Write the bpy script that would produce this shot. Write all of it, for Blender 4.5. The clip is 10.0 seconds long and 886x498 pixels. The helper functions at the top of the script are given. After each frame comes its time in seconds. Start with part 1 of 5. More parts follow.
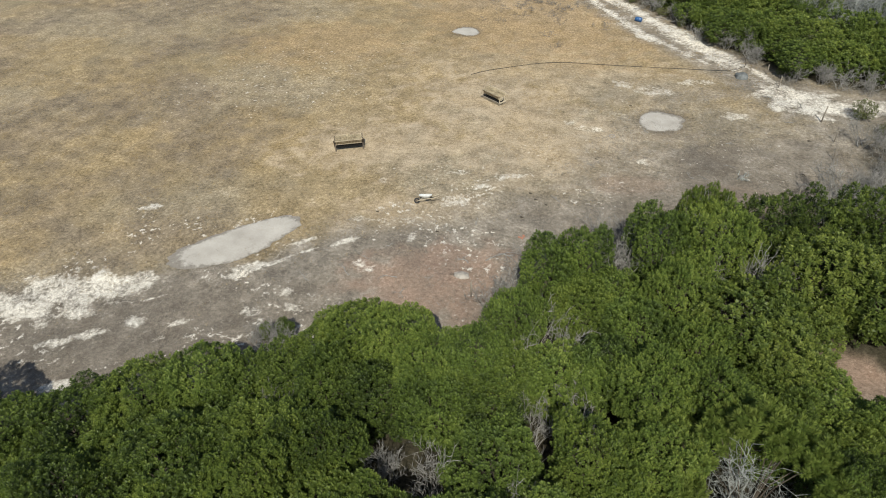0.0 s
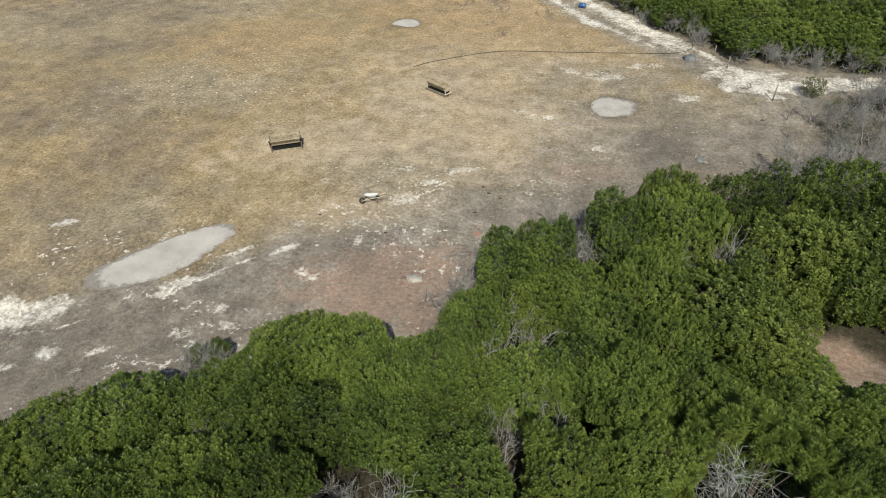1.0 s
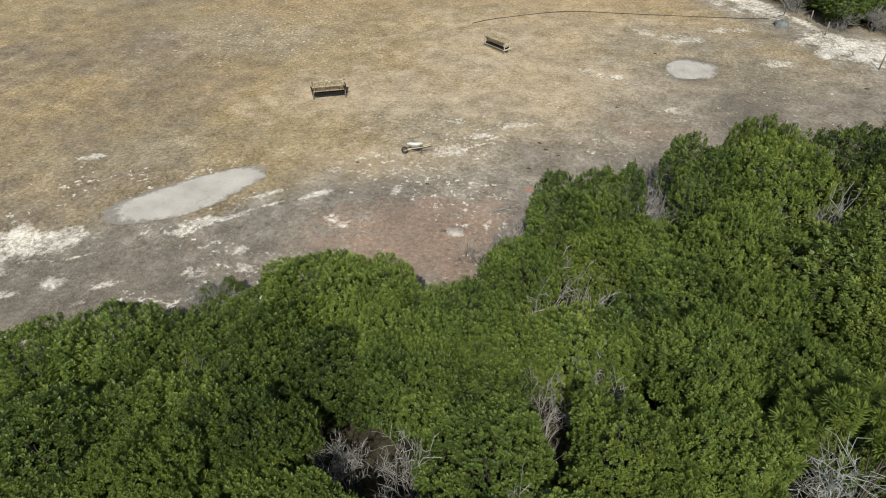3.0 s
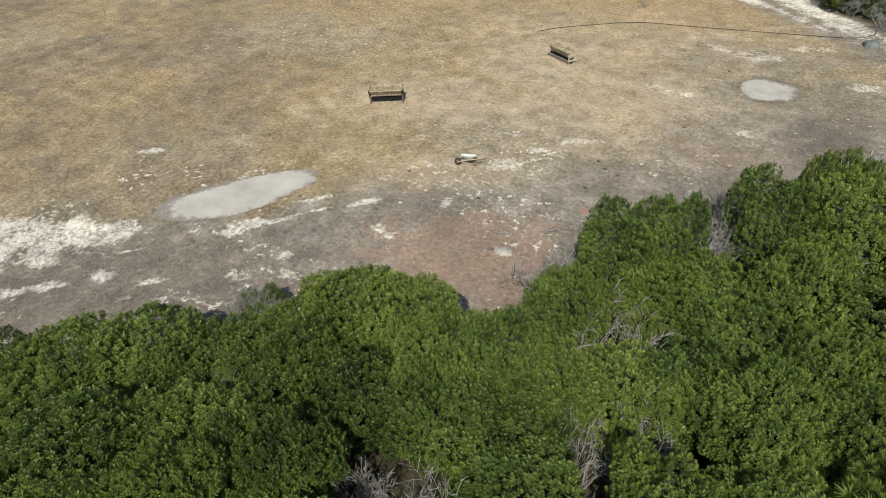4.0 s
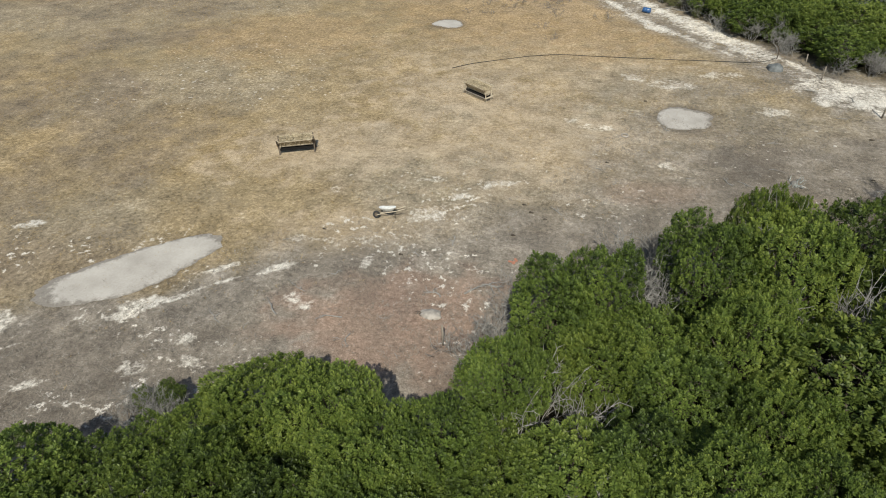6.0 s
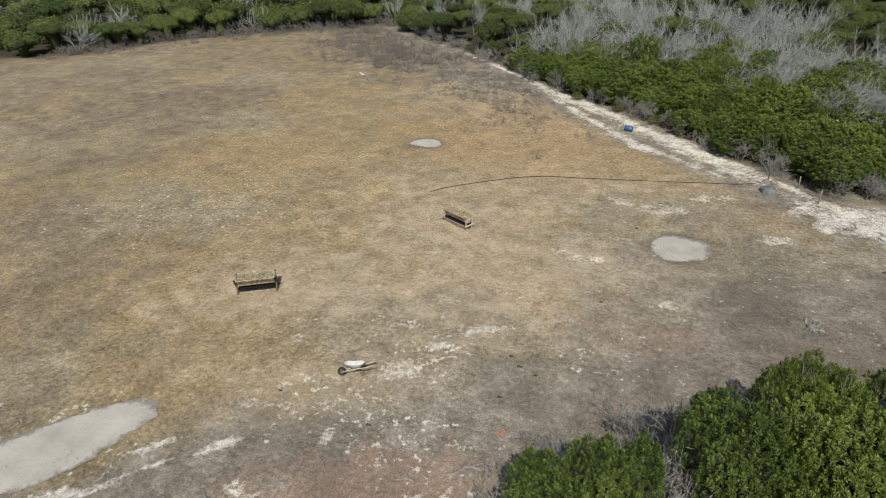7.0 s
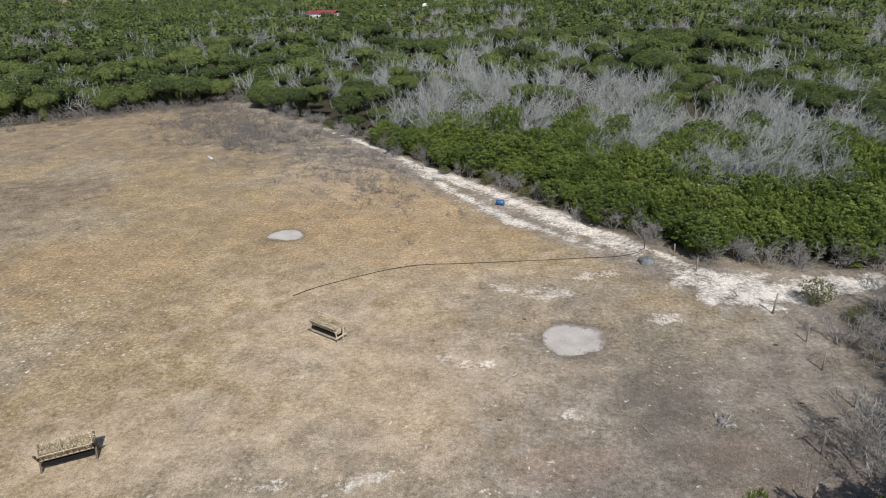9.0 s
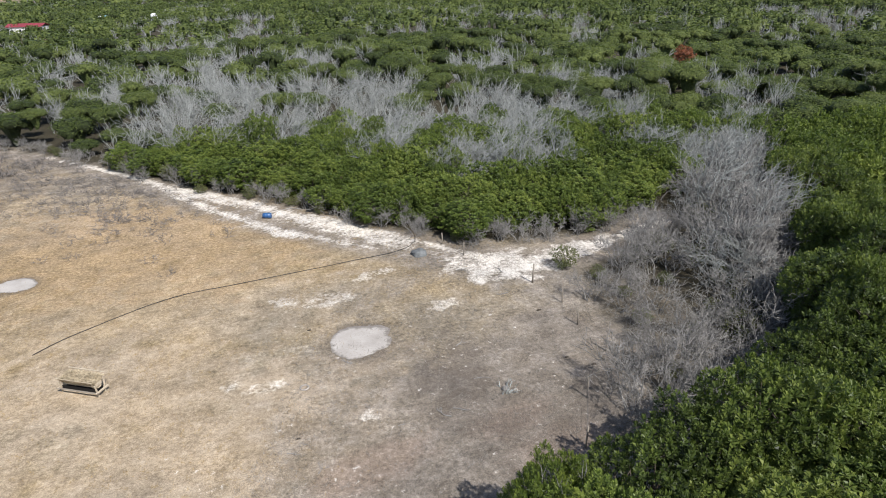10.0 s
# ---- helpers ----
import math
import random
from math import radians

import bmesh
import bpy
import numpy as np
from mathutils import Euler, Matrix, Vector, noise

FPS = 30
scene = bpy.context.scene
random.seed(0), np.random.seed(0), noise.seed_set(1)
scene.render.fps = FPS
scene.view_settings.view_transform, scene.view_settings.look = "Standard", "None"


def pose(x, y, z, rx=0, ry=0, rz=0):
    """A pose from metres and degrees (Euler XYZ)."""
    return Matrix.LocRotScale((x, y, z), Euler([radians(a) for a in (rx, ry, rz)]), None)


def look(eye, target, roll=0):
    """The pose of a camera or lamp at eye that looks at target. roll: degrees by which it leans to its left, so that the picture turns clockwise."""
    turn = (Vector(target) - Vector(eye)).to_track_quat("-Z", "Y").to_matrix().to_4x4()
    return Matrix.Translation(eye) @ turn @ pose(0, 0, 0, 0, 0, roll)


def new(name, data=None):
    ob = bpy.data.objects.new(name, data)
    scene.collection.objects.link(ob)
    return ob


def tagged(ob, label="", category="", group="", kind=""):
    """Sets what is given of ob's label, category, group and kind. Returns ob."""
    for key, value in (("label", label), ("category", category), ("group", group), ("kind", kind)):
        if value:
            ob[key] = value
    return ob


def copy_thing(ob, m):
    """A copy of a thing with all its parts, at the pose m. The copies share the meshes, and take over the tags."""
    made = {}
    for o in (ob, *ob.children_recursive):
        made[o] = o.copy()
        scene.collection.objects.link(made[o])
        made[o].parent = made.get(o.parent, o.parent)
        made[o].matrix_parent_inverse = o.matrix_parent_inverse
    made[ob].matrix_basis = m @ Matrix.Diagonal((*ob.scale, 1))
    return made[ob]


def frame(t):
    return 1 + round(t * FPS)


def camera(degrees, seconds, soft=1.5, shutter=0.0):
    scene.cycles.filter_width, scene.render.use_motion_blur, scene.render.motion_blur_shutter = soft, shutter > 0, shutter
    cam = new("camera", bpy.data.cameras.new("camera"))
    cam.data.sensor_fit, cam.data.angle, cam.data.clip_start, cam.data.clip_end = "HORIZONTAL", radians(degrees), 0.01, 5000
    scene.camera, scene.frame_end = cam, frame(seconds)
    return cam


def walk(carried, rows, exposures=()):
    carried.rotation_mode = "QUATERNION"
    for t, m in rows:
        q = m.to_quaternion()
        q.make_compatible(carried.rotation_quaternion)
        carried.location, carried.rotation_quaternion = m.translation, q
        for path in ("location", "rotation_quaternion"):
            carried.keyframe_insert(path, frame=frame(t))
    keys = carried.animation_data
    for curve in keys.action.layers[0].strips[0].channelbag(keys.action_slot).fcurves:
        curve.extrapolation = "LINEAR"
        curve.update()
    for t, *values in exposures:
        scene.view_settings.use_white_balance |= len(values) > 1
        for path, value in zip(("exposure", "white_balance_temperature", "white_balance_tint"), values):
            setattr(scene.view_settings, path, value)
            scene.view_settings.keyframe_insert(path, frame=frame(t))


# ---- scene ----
# ---------------------------------------------------------------- camera
cam = camera(70.5, 10.0, soft=1.0)
PATH = [
    (0, (2.717, -16.753, 24.437), (2.154, -15.32, 23.16), -2.5),
    (0.5, (2.523, -15.961, 23.879), (2.057, -14.493, 22.604), -2.5),
    (1, (2.214, -14.667, 22.603), (1.787, -13.189, 21.325), -2.3),
    (1.5, (2.1, -13.661, 20.769), (1.672, -12.182, 19.493), -2.4),
    (2, (2.098, -13.34, 19.157), (1.669, -11.861, 17.881), -2.4),
    (2.5, (2.041, -13.208, 18.402), (1.591, -11.737, 17.123), -2.5),
    (3, (2.044, -13.167, 18.413), (1.464, -11.741, 17.137), -2.5),
    (3.2, (2.056, -13.11, 18.419), (1.43, -11.702, 17.144), -2.5),
    (4.3, (1.752, -11.494, 18.425), (1.009, -10.139, 17.155), -2.7),
    (4.5, (1.745, -11.314, 18.384), (1.006, -9.957, 17.114), -2.6),
    (5, (1.855, -11.03, 18.261), (1.156, -9.653, 16.99), -2.7),
    (5.2, (1.842, -10.916, 18.196), (1.177, -9.523, 16.924), -2.7),
    (6.3, (0.845, -8.017, 18.257), (0.301, -6.473, 17.107), -2.0),
    (6.5, (0.645, -7.143, 18.232), (0.1, -5.554, 17.147), -1.9),
    (7, (0.021, -4.561, 18.286), (-0.537, -2.9, 17.322), -1.7),
    (7.5, (-0.63, -1.962, 18.439), (-1.189, -0.269, 17.532), -1.7),
    (8, (-1.094, -0.225, 18.533), (-1.587, 1.5, 17.649), -1.5),
    (8.5, (-1.008, 0.545, 18.609), (-1.431, 2.313, 17.776), -1.6),
    (9, (-0.797, 0.783, 18.529), (-0.99, 2.603, 17.723), -1.7),
    (9.5, (-0.681, 0.941, 18.403), (-0.537, 2.769, 17.605), -1.7),
    (10, (-0.527, 1.05, 18.31), (-0.028, 2.811, 17.505), -1.6),
]
EXPOSURES = [(0.0, 0.28, 6520, 5), (5.0, 0.30, 6520, 5), (7.5, 0.05, 6500, 7), (8.7, 0.15, 6250, 11), (9.5, 0.40, 6150, 13), (10.0, 0.52, 6150, 13)]
walk(cam, [(t, look(eye, target, roll)) for t, eye, target, roll in PATH], EXPOSURES)

# ---------------------------------------------------------------- light
SUN_ELEVATION, SUN_AZIMUTH = 49.0, 163.5  # degrees; azimuth clockwise from +y
world = bpy.data.worlds.new("sky")
scene.world = world
world.use_nodes = True
wn = world.node_tree.nodes
sky = wn.new("ShaderNodeTexSky")
sky.sky_type = "NISHITA"
sky.sun_disc = False
sky.sun_elevation = radians(SUN_ELEVATION)
sky.sun_rotation = radians(SUN_AZIMUTH)
sky.air_density, sky.dust_density = 1.0, 1.2
wn["Background"].inputs["Strength"].default_value = 0.10
world.node_tree.links.new(sky.outputs["Color"], wn["Background"].inputs["Color"])
sun = new("sun", bpy.data.lights.new("sun", "SUN"))
sun.data.energy, sun.data.angle, sun.data.color = 4.6, radians(0.53), (1.0, 0.955, 0.88)
_e, _a = radians(SUN_ELEVATION), radians(SUN_AZIMUTH)
SUN_DIR = Vector((math.sin(_a) * math.cos(_e), math.cos(_a) * math.cos(_e), math.sin(_e)))
sun.matrix_world = look(SUN_DIR * 200, (0, 0, 0))


# ---------------------------------------------------------------- materials
def material(name):
    m = bpy.data.materials.new(name)
    m.use_nodes = True
    return m, m.node_tree.nodes, m.node_tree.links, m.node_tree.nodes["Principled BSDF"]


def ramp(nodes, stops):
    r = nodes.new("ShaderNodeValToRGB")
    while len(r.color_ramp.elements) < len(stops):
        r.color_ramp.elements.new(0.5)
    for el, (p, c) in zip(r.color_ramp.elements, stops):
        el.position, el.color = p, (*c, 1.0) if len(c) == 3 else c
    return r


def noise_node(nodes, links, coord, scale, detail=4.0, rough=0.55):
    n = nodes.new("ShaderNodeTexNoise")
    n.inputs["Scale"].default_value = scale
    n.inputs["Detail"].default_value = detail
    n.inputs["Roughness"].default_value = rough
    links.new(coord, n.inputs["Vector"])
    return n


def mix(nodes, links, fac, a, b, blend="MIX"):
    n = nodes.new("ShaderNodeMix")
    n.data_type, n.blend_type = "RGBA", blend
    for sock, v in ((n.inputs[0], fac), (n.inputs[6], a), (n.inputs[7], b)):
        if isinstance(v, (int, float)):
            sock.default_value = v
        elif isinstance(v, tuple):
            sock.default_value = (*v, 1.0)
        else:
            links.new(v, sock)
    return n.outputs[2]


def calc(nodes, links, op, a, b=None, clamp=False):
    n = nodes.new("ShaderNodeMath")
    n.operation, n.use_clamp = op, clamp
    for sock, v in zip(n.inputs, (a, b)):
        if v is None:
            continue
        if isinstance(v, (int, float)):
            sock.default_value = v
        else:
            links.new(v, sock)
    return n.outputs[0]


def bump(nodes, links, height, bsdf, strength, distance):
    b = nodes.new("ShaderNodeBump")
    b.inputs["Strength"].default_value, b.inputs["Distance"].default_value = strength, distance
    links.new(height, b.inputs["Height"])
    links.new(b.outputs["Normal"], bsdf.inputs["Normal"])


def leaf_material(name, dark, mid, bright, tint_attr=False, spread=0.5, gloss=0.4):
    """Leathery leaves: colour varies leaf by leaf, patch by patch and tree by tree."""
    m, n, l, p = material(name)
    geo = n.new("ShaderNodeNewGeometry")
    patch = noise_node(n, l, geo.outputs["Position"], 0.55, 3.0)
    at = n.new("ShaderNodeAttribute")
    at.attribute_name = "tint"
    if tint_attr:
        v = calc(n, l, "MULTIPLY", geo.outputs["Random Per Island"], 0.55)
        v = calc(n, l, "ADD", v, calc(n, l, "MULTIPLY", at.outputs["Fac"], spread))
    else:
        info = n.new("ShaderNodeObjectInfo")
        v = calc(n, l, "MULTIPLY", geo.outputs["Random Per Island"], 0.26)
        v = calc(n, l, "ADD", v, calc(n, l, "MULTIPLY", at.outputs["Fac"], 0.55))
        v = calc(n, l, "ADD", v, calc(n, l, "MULTIPLY", calc(n, l, "SUBTRACT", info.outputs["Random"], 0.35), spread))
    v = calc(n, l, "ADD", v, calc(n, l, "MULTIPLY", calc(n, l, "SUBTRACT", patch.outputs["Fac"], 0.5), 0.9), True)
    col = ramp(n, [(0.0, dark), (0.45, mid), (1.0, bright)])
    l.new(v, col.inputs["Fac"])
    l.new(col.outputs["Color"], p.inputs["Base Color"])
    p.inputs["Roughness"].default_value = 0.5
    p.inputs["Specular IOR Level"].default_value = gloss
    tr = n.new("ShaderNodeBsdfTranslucent")
    l.new(mix(n, l, 1.0, col.outputs["Color"], (0.85, 1.0, 0.45), "MULTIPLY"), tr.inputs["Color"])
    ms = n.new("ShaderNodeMixShader")
    ms.inputs[0].default_value = 0.28
    l.new(p.outputs[0], ms.inputs[1])
    l.new(tr.outputs[0], ms.inputs[2])
    l.new(ms.outputs[0], n["Material Output"].inputs["Surface"])
    return m


def wood_material(name, dark, light, scale=6.0, rough=0.85, stretch=(1, 1, 0.15)):
    m, n, l, p = material(name)
    co = n.new("ShaderNodeTexCoord")
    mp = n.new("ShaderNodeMapping")
    mp.inputs["Scale"].default_value = stretch
    l.new(co.outputs["Object"], mp.inputs["Vector"])
    a = noise_node(n, l, mp.outputs["Vector"], scale * 4, 6.0, 0.65)
    b = noise_node(n, l, co.outputs["Object"], scale * 0.4, 3.0)
    geo = n.new("ShaderNodeNewGeometry")
    v = calc(n, l, "ADD", calc(n, l, "MULTIPLY", a.outputs["Fac"], 0.6), calc(n, l, "MULTIPLY", b.outputs["Fac"], 0.3))
    v = calc(n, l, "ADD", v, calc(n, l, "MULTIPLY", geo.outputs["Random Per Island"], 0.25))
    col = ramp(n, [(0.35, dark), (0.85, light)])
    l.new(v, col.inputs["Fac"])
    l.new(col.outputs["Color"], p.inputs["Base Color"])
    p.inputs["Roughness"].default_value = rough
    p.inputs["Specular IOR Level"].default_value = 0.2
    bump(n, l, a.outputs["Fac"], p, 0.4, 0.01)
    return m


def plain_material(name, colour, rough=0.6, metal=0.0, vary=0.35, scale=9.0, worn=None):
    m, n, l, p = material(name)
    co = n.new("ShaderNodeTexCoord")
    a = noise_node(n, l, co.outputs["Object"], scale, 6.0, 0.65)
    b = noise_node(n, l, co.outputs["Object"], scale * 0.2, 3.0)
    worn = worn or tuple(c * (1 - vary) for c in colour)
    v = calc(n, l, "ADD", calc(n, l, "MULTIPLY", a.outputs["Fac"], 0.5), calc(n, l, "MULTIPLY", b.outputs["Fac"], 0.5))
    col = ramp(n, [(0.38, worn), (0.6, colour)])
    l.new(v, col.inputs["Fac"])
    l.new(col.outputs["Color"], p.inputs["Base Color"])
    p.inputs["Roughness"].default_value, p.inputs["Metallic"].default_value = rough, metal
    bump(n, l, a.outputs["Fac"], p, 0.25, 0.01)
    return m


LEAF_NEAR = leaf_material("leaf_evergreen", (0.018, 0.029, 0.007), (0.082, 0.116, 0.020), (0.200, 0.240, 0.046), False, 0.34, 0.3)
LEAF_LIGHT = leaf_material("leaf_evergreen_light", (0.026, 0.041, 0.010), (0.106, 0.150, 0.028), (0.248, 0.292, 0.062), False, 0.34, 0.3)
LEAF_MID = leaf_material("leaf_bush", (0.028, 0.043, 0.010), (0.102, 0.140, 0.026), (0.218, 0.252, 0.053), False, 0.4, 0.25)
LEAF_FAR = leaf_material("leaf_woods", (0.030, 0.043, 0.012), (0.066, 0.090, 0.024), (0.136, 0.162, 0.045), True, 0.75, 0.15)
LEAF_DARK = leaf_material("leaf_dark", (0.018, 0.028, 0.007), (0.084, 0.116, 0.022), (0.208, 0.240, 0.050), False, 0.4, 0.3)
LEAF_PINE = leaf_material("leaf_pine", (0.034, 0.054, 0.012), (0.104, 0.142, 0.028), (0.215, 0.248, 0.060), gloss=0.15)
LEAF_OLIVE = leaf_material("leaf_olive", (0.050, 0.060, 0.020), (0.095, 0.105, 0.035), (0.150, 0.150, 0.055))
LEAF_RED = leaf_material("leaf_rust", (0.120, 0.040, 0.020), (0.200, 0.065, 0.030), (0.260, 0.100, 0.045))


def crown_material(name, dark, mid, bright):
    """Far crowns: leafy grain and relief over the rounded mass, darkened as its shaded inside, tinted tree by tree."""
    m, n, l, p = material(name)
    geo = n.new("ShaderNodeNewGeometry")
    a = noise_node(n, l, geo.outputs["Position"], 2.4, 8.0, 0.78)
    b = noise_node(n, l, geo.outputs["Position"], 0.35, 3.0)
    at = n.new("ShaderNodeAttribute")
    at.attribute_name = "tint"
    v = calc(n, l, "ADD", calc(n, l, "MULTIPLY", a.outputs["Fac"], 0.9), calc(n, l, "MULTIPLY", b.outputs["Fac"], 0.4))
    v = calc(n, l, "ADD", v, calc(n, l, "MULTIPLY", at.outputs["Fac"], 0.5))
    col = ramp(n, [(0.50, dark), (0.78, mid), (1.0, bright)])
    l.new(calc(n, l, "MULTIPLY", v, 0.85), col.inputs["Fac"])
    l.new(col.outputs["Color"], p.inputs["Base Color"])
    p.inputs["Roughness"].default_value = 0.7
    p.inputs["Specular IOR Level"].default_value = 0.25
    bump(n, l, a.outputs["Fac"], p, 1.0, 0.5)
    return m


# darker than LEAF_FAR: the shade between leaves is put into this colour
CROWN_SHADE = crown_material("crown_shade", (0.016, 0.023, 0.008), (0.052, 0.071, 0.018), (0.130, 0.158, 0.042))
BARK = wood_material("bark", (0.035, 0.028, 0.020), (0.110, 0.092, 0.072))
DEADWOOD = wood_material("dead_wood", (0.112, 0.117, 0.106), (0.375, 0.388, 0.358))
DEADWOOD_DULL = wood_material("dead_twigs", (0.070, 0.066, 0.059), (0.365, 0.350, 0.320))
SHRUBWOOD = wood_material("shrub_twigs", (0.085, 0.076, 0.067), (0.245, 0.222, 0.198))


# ---------------------------------------------------------------- plan of the place (metres)
FOREST_EDGE = [(-34, -14), (-28, -11.5), (-24.5, -9.0), (-21.5, -8.4), (-19.5, -7.0), (-16.8, -4.7), (-14.9, -2.5), (-12.0, -1.7),
               (-10.0, 0.9), (-9.0, 2.4), (-7.8, 2.5), (-5.5, 2.5), (-4.9, 2.0), (-3.3, 2.7), (-2.9, 6.8), (-1.4, 8.9), (0.05, 10.6), (1.3, 9.2), (1.9, 11.0),
               (4.8, 13.6), (5.9, 15.0), (6.8, 14.4), (8.5, 15.4), (10.6, 15.8), (16.0, 16.6)]
TRACK = [(-42, 98), (-33, 89.7), (-21.8, 78.7), (-13.4, 68.7), (-7.9, 61.0), (-3.4, 56.0), (0.4, 50.8), (4.2, 46.9), (8.0, 43.3),
         (11.0, 40.2), (13.4, 37.4), (17.0, 36.6), (22.0, 38.2), (30, 41)]
WOODS_EDGE = [(-110, 56), (-84, 68), (-73, 84), (-58, 94), (-43, 103), (-34, 91.5), (-22.0, 79.8), (-15.4, 71.6), (-8.0, 63.6), (-2.2, 58.4),
              (2.6, 53.2), (6.5, 47.6), (10.0, 44.6), (13.0, 41.8), (17.5, 40.8), (23.0, 40.0), (28, 43)]
FENCE = [(11.9, 39.6), (14.7, 34.0), (15.3, 31.0), (15.0, 28.4), (15.1, 25.5), (12.3, 22.3), (10.6, 19.3)]
DIRT_EDGE = [(-60, -9), (-38, -3.5), (-24.5, 2.6), (-18.2, 6.6), (-14.5, 11.2), (-9.5, 13.6), (-4.0, 17.5), (-1.0, 22.5), (0.5, 28.0),
             (3.5, 34.5), (9.0, 38.0), (14.0, 40.0)]


def lattice(seed):
    return np.random.RandomState(seed).rand(256, 256)


def value_noise(x, y, seed=0):
    g = lattice(seed)
    xi, yi = np.floor(x).astype(int), np.floor(y).astype(int)
    fx, fy = x - xi, y - yi
    fx, fy = fx * fx * (3 - 2 * fx), fy * fy * (3 - 2 * fy)
    a, b = g[xi % 256, yi % 256], g[(xi + 1) % 256, yi % 256]
    c, d = g[xi % 256, (yi + 1) % 256], g[(xi + 1) % 256, (yi + 1) % 256]
    return (a * (1 - fx) + b * fx) * (1 - fy) + (c * (1 - fx) + d * fx) * fy


def fbm(x, y, octaves=4, seed=0):
    total, amp, norm = 0.0, 1.0, 0.0
    for o in range(octaves):
        total = total + amp * value_noise(x * 2**o + 17.3 * o, y * 2**o - 9.1 * o, seed + o)
        norm, amp = norm + amp, amp * 0.55
    return total / norm


def line_distance(x, y, line):
    """Distance to a polyline, the length along it, and the side (positive to its left)."""
    best, along, side, run = np.full(np.shape(x), 1e9), np.zeros(np.shape(x)), np.zeros(np.shape(x)), 0.0
    for (ax, ay), (bx, by) in zip(line[:-1], line[1:]):
        dx, dy = bx - ax, by - ay
        ln = math.hypot(dx, dy)
        t = np.clip(((x - ax) * dx + (y - ay) * dy) / ln**2, 0, 1)
        d = np.hypot(x - ax - t * dx, y - ay - t * dy)
        near = d < best
        best = np.where(near, d, best)
        along = np.where(near, run + t * ln, along)
        side = np.where(near, np.sign(dx * (y - ay) - dy * (x - ax)), side)
        run += ln
    return best, along, side


def inside(x, y, poly):
    x, y = np.asarray(x, float), np.asarray(y, float)
    res = np.zeros(x.shape, bool)
    for (ax, ay), (bx, by) in zip(poly, poly[1:] + poly[:1]):
        cross = ((ay > y) != (by > y)) & (x < (bx - ax) * (y - ay) / (by - ay + 1e-12) + ax)
        res ^= cross
    return res


def smooth(v, lo, hi):
    t = np.clip((v - lo) / (hi - lo), 0, 1)
    return t * t * (3 - 2 * t)


def blob(x, y, cx, cy, rx, ry, turn=0.0, wobble=0.35, seed=3):
    """1 inside an uneven oval, 0 outside."""
    c, s = math.cos(radians(turn)), math.sin(radians(turn))
    u, v = ((x - cx) * c + (y - cy) * s) / rx, (-(x - cx) * s + (y - cy) * c) / ry
    d = np.hypot(u, v) + wobble * (fbm(x * 1.3, y * 1.3, 3, seed) - 0.5) * 2
    return 1 - smooth(d, 0.6, 1.2)


FIELD = FOREST_EDGE + [(14.5, 20), (15.6, 22.5), (17.0, 26.0), (16.6, 30), (18.0, 34.5), (24, 37.5), (30, 40), (30, 43)] + WOODS_EDGE[::-1]


def mesh_np(name, verts, faces, mat, smooth_faces=False):
    """A mesh from an array of points and an array of faces that all have as many corners."""
    me = bpy.data.meshes.new(name)
    verts, faces = np.asarray(verts, np.float32), np.asarray(faces, np.int32)
    me.vertices.add(len(verts))
    me.vertices.foreach_set("co", verts.ravel())
    k = faces.shape[1]
    me.loops.add(faces.size)
    me.loops.foreach_set("vertex_index", faces.ravel())
    me.polygons.add(len(faces))
    me.polygons.foreach_set("loop_start", np.arange(0, faces.size, k, dtype=np.int32))
    me.polygons.foreach_set("use_smooth", np.full(len(faces), smooth_faces))
    me.update(calc_edges=True)
    if mat:
        me.materials.append(mat)
    return me


def graded(lo, hi, step, far, growth=1.22):
    fine = list(np.arange(lo, hi + 1e-6, step))
    up, s = [], step
    while (up[-1] if up else hi) < far:
        s *= growth
        up.append((up[-1] if up else hi) + s)
    down, s = [], step
    while (down[-1] if down else lo) > -far:
        s *= growth
        down.append((down[-1] if down else lo) - s)
    return np.array(down[::-1] + fine + up)


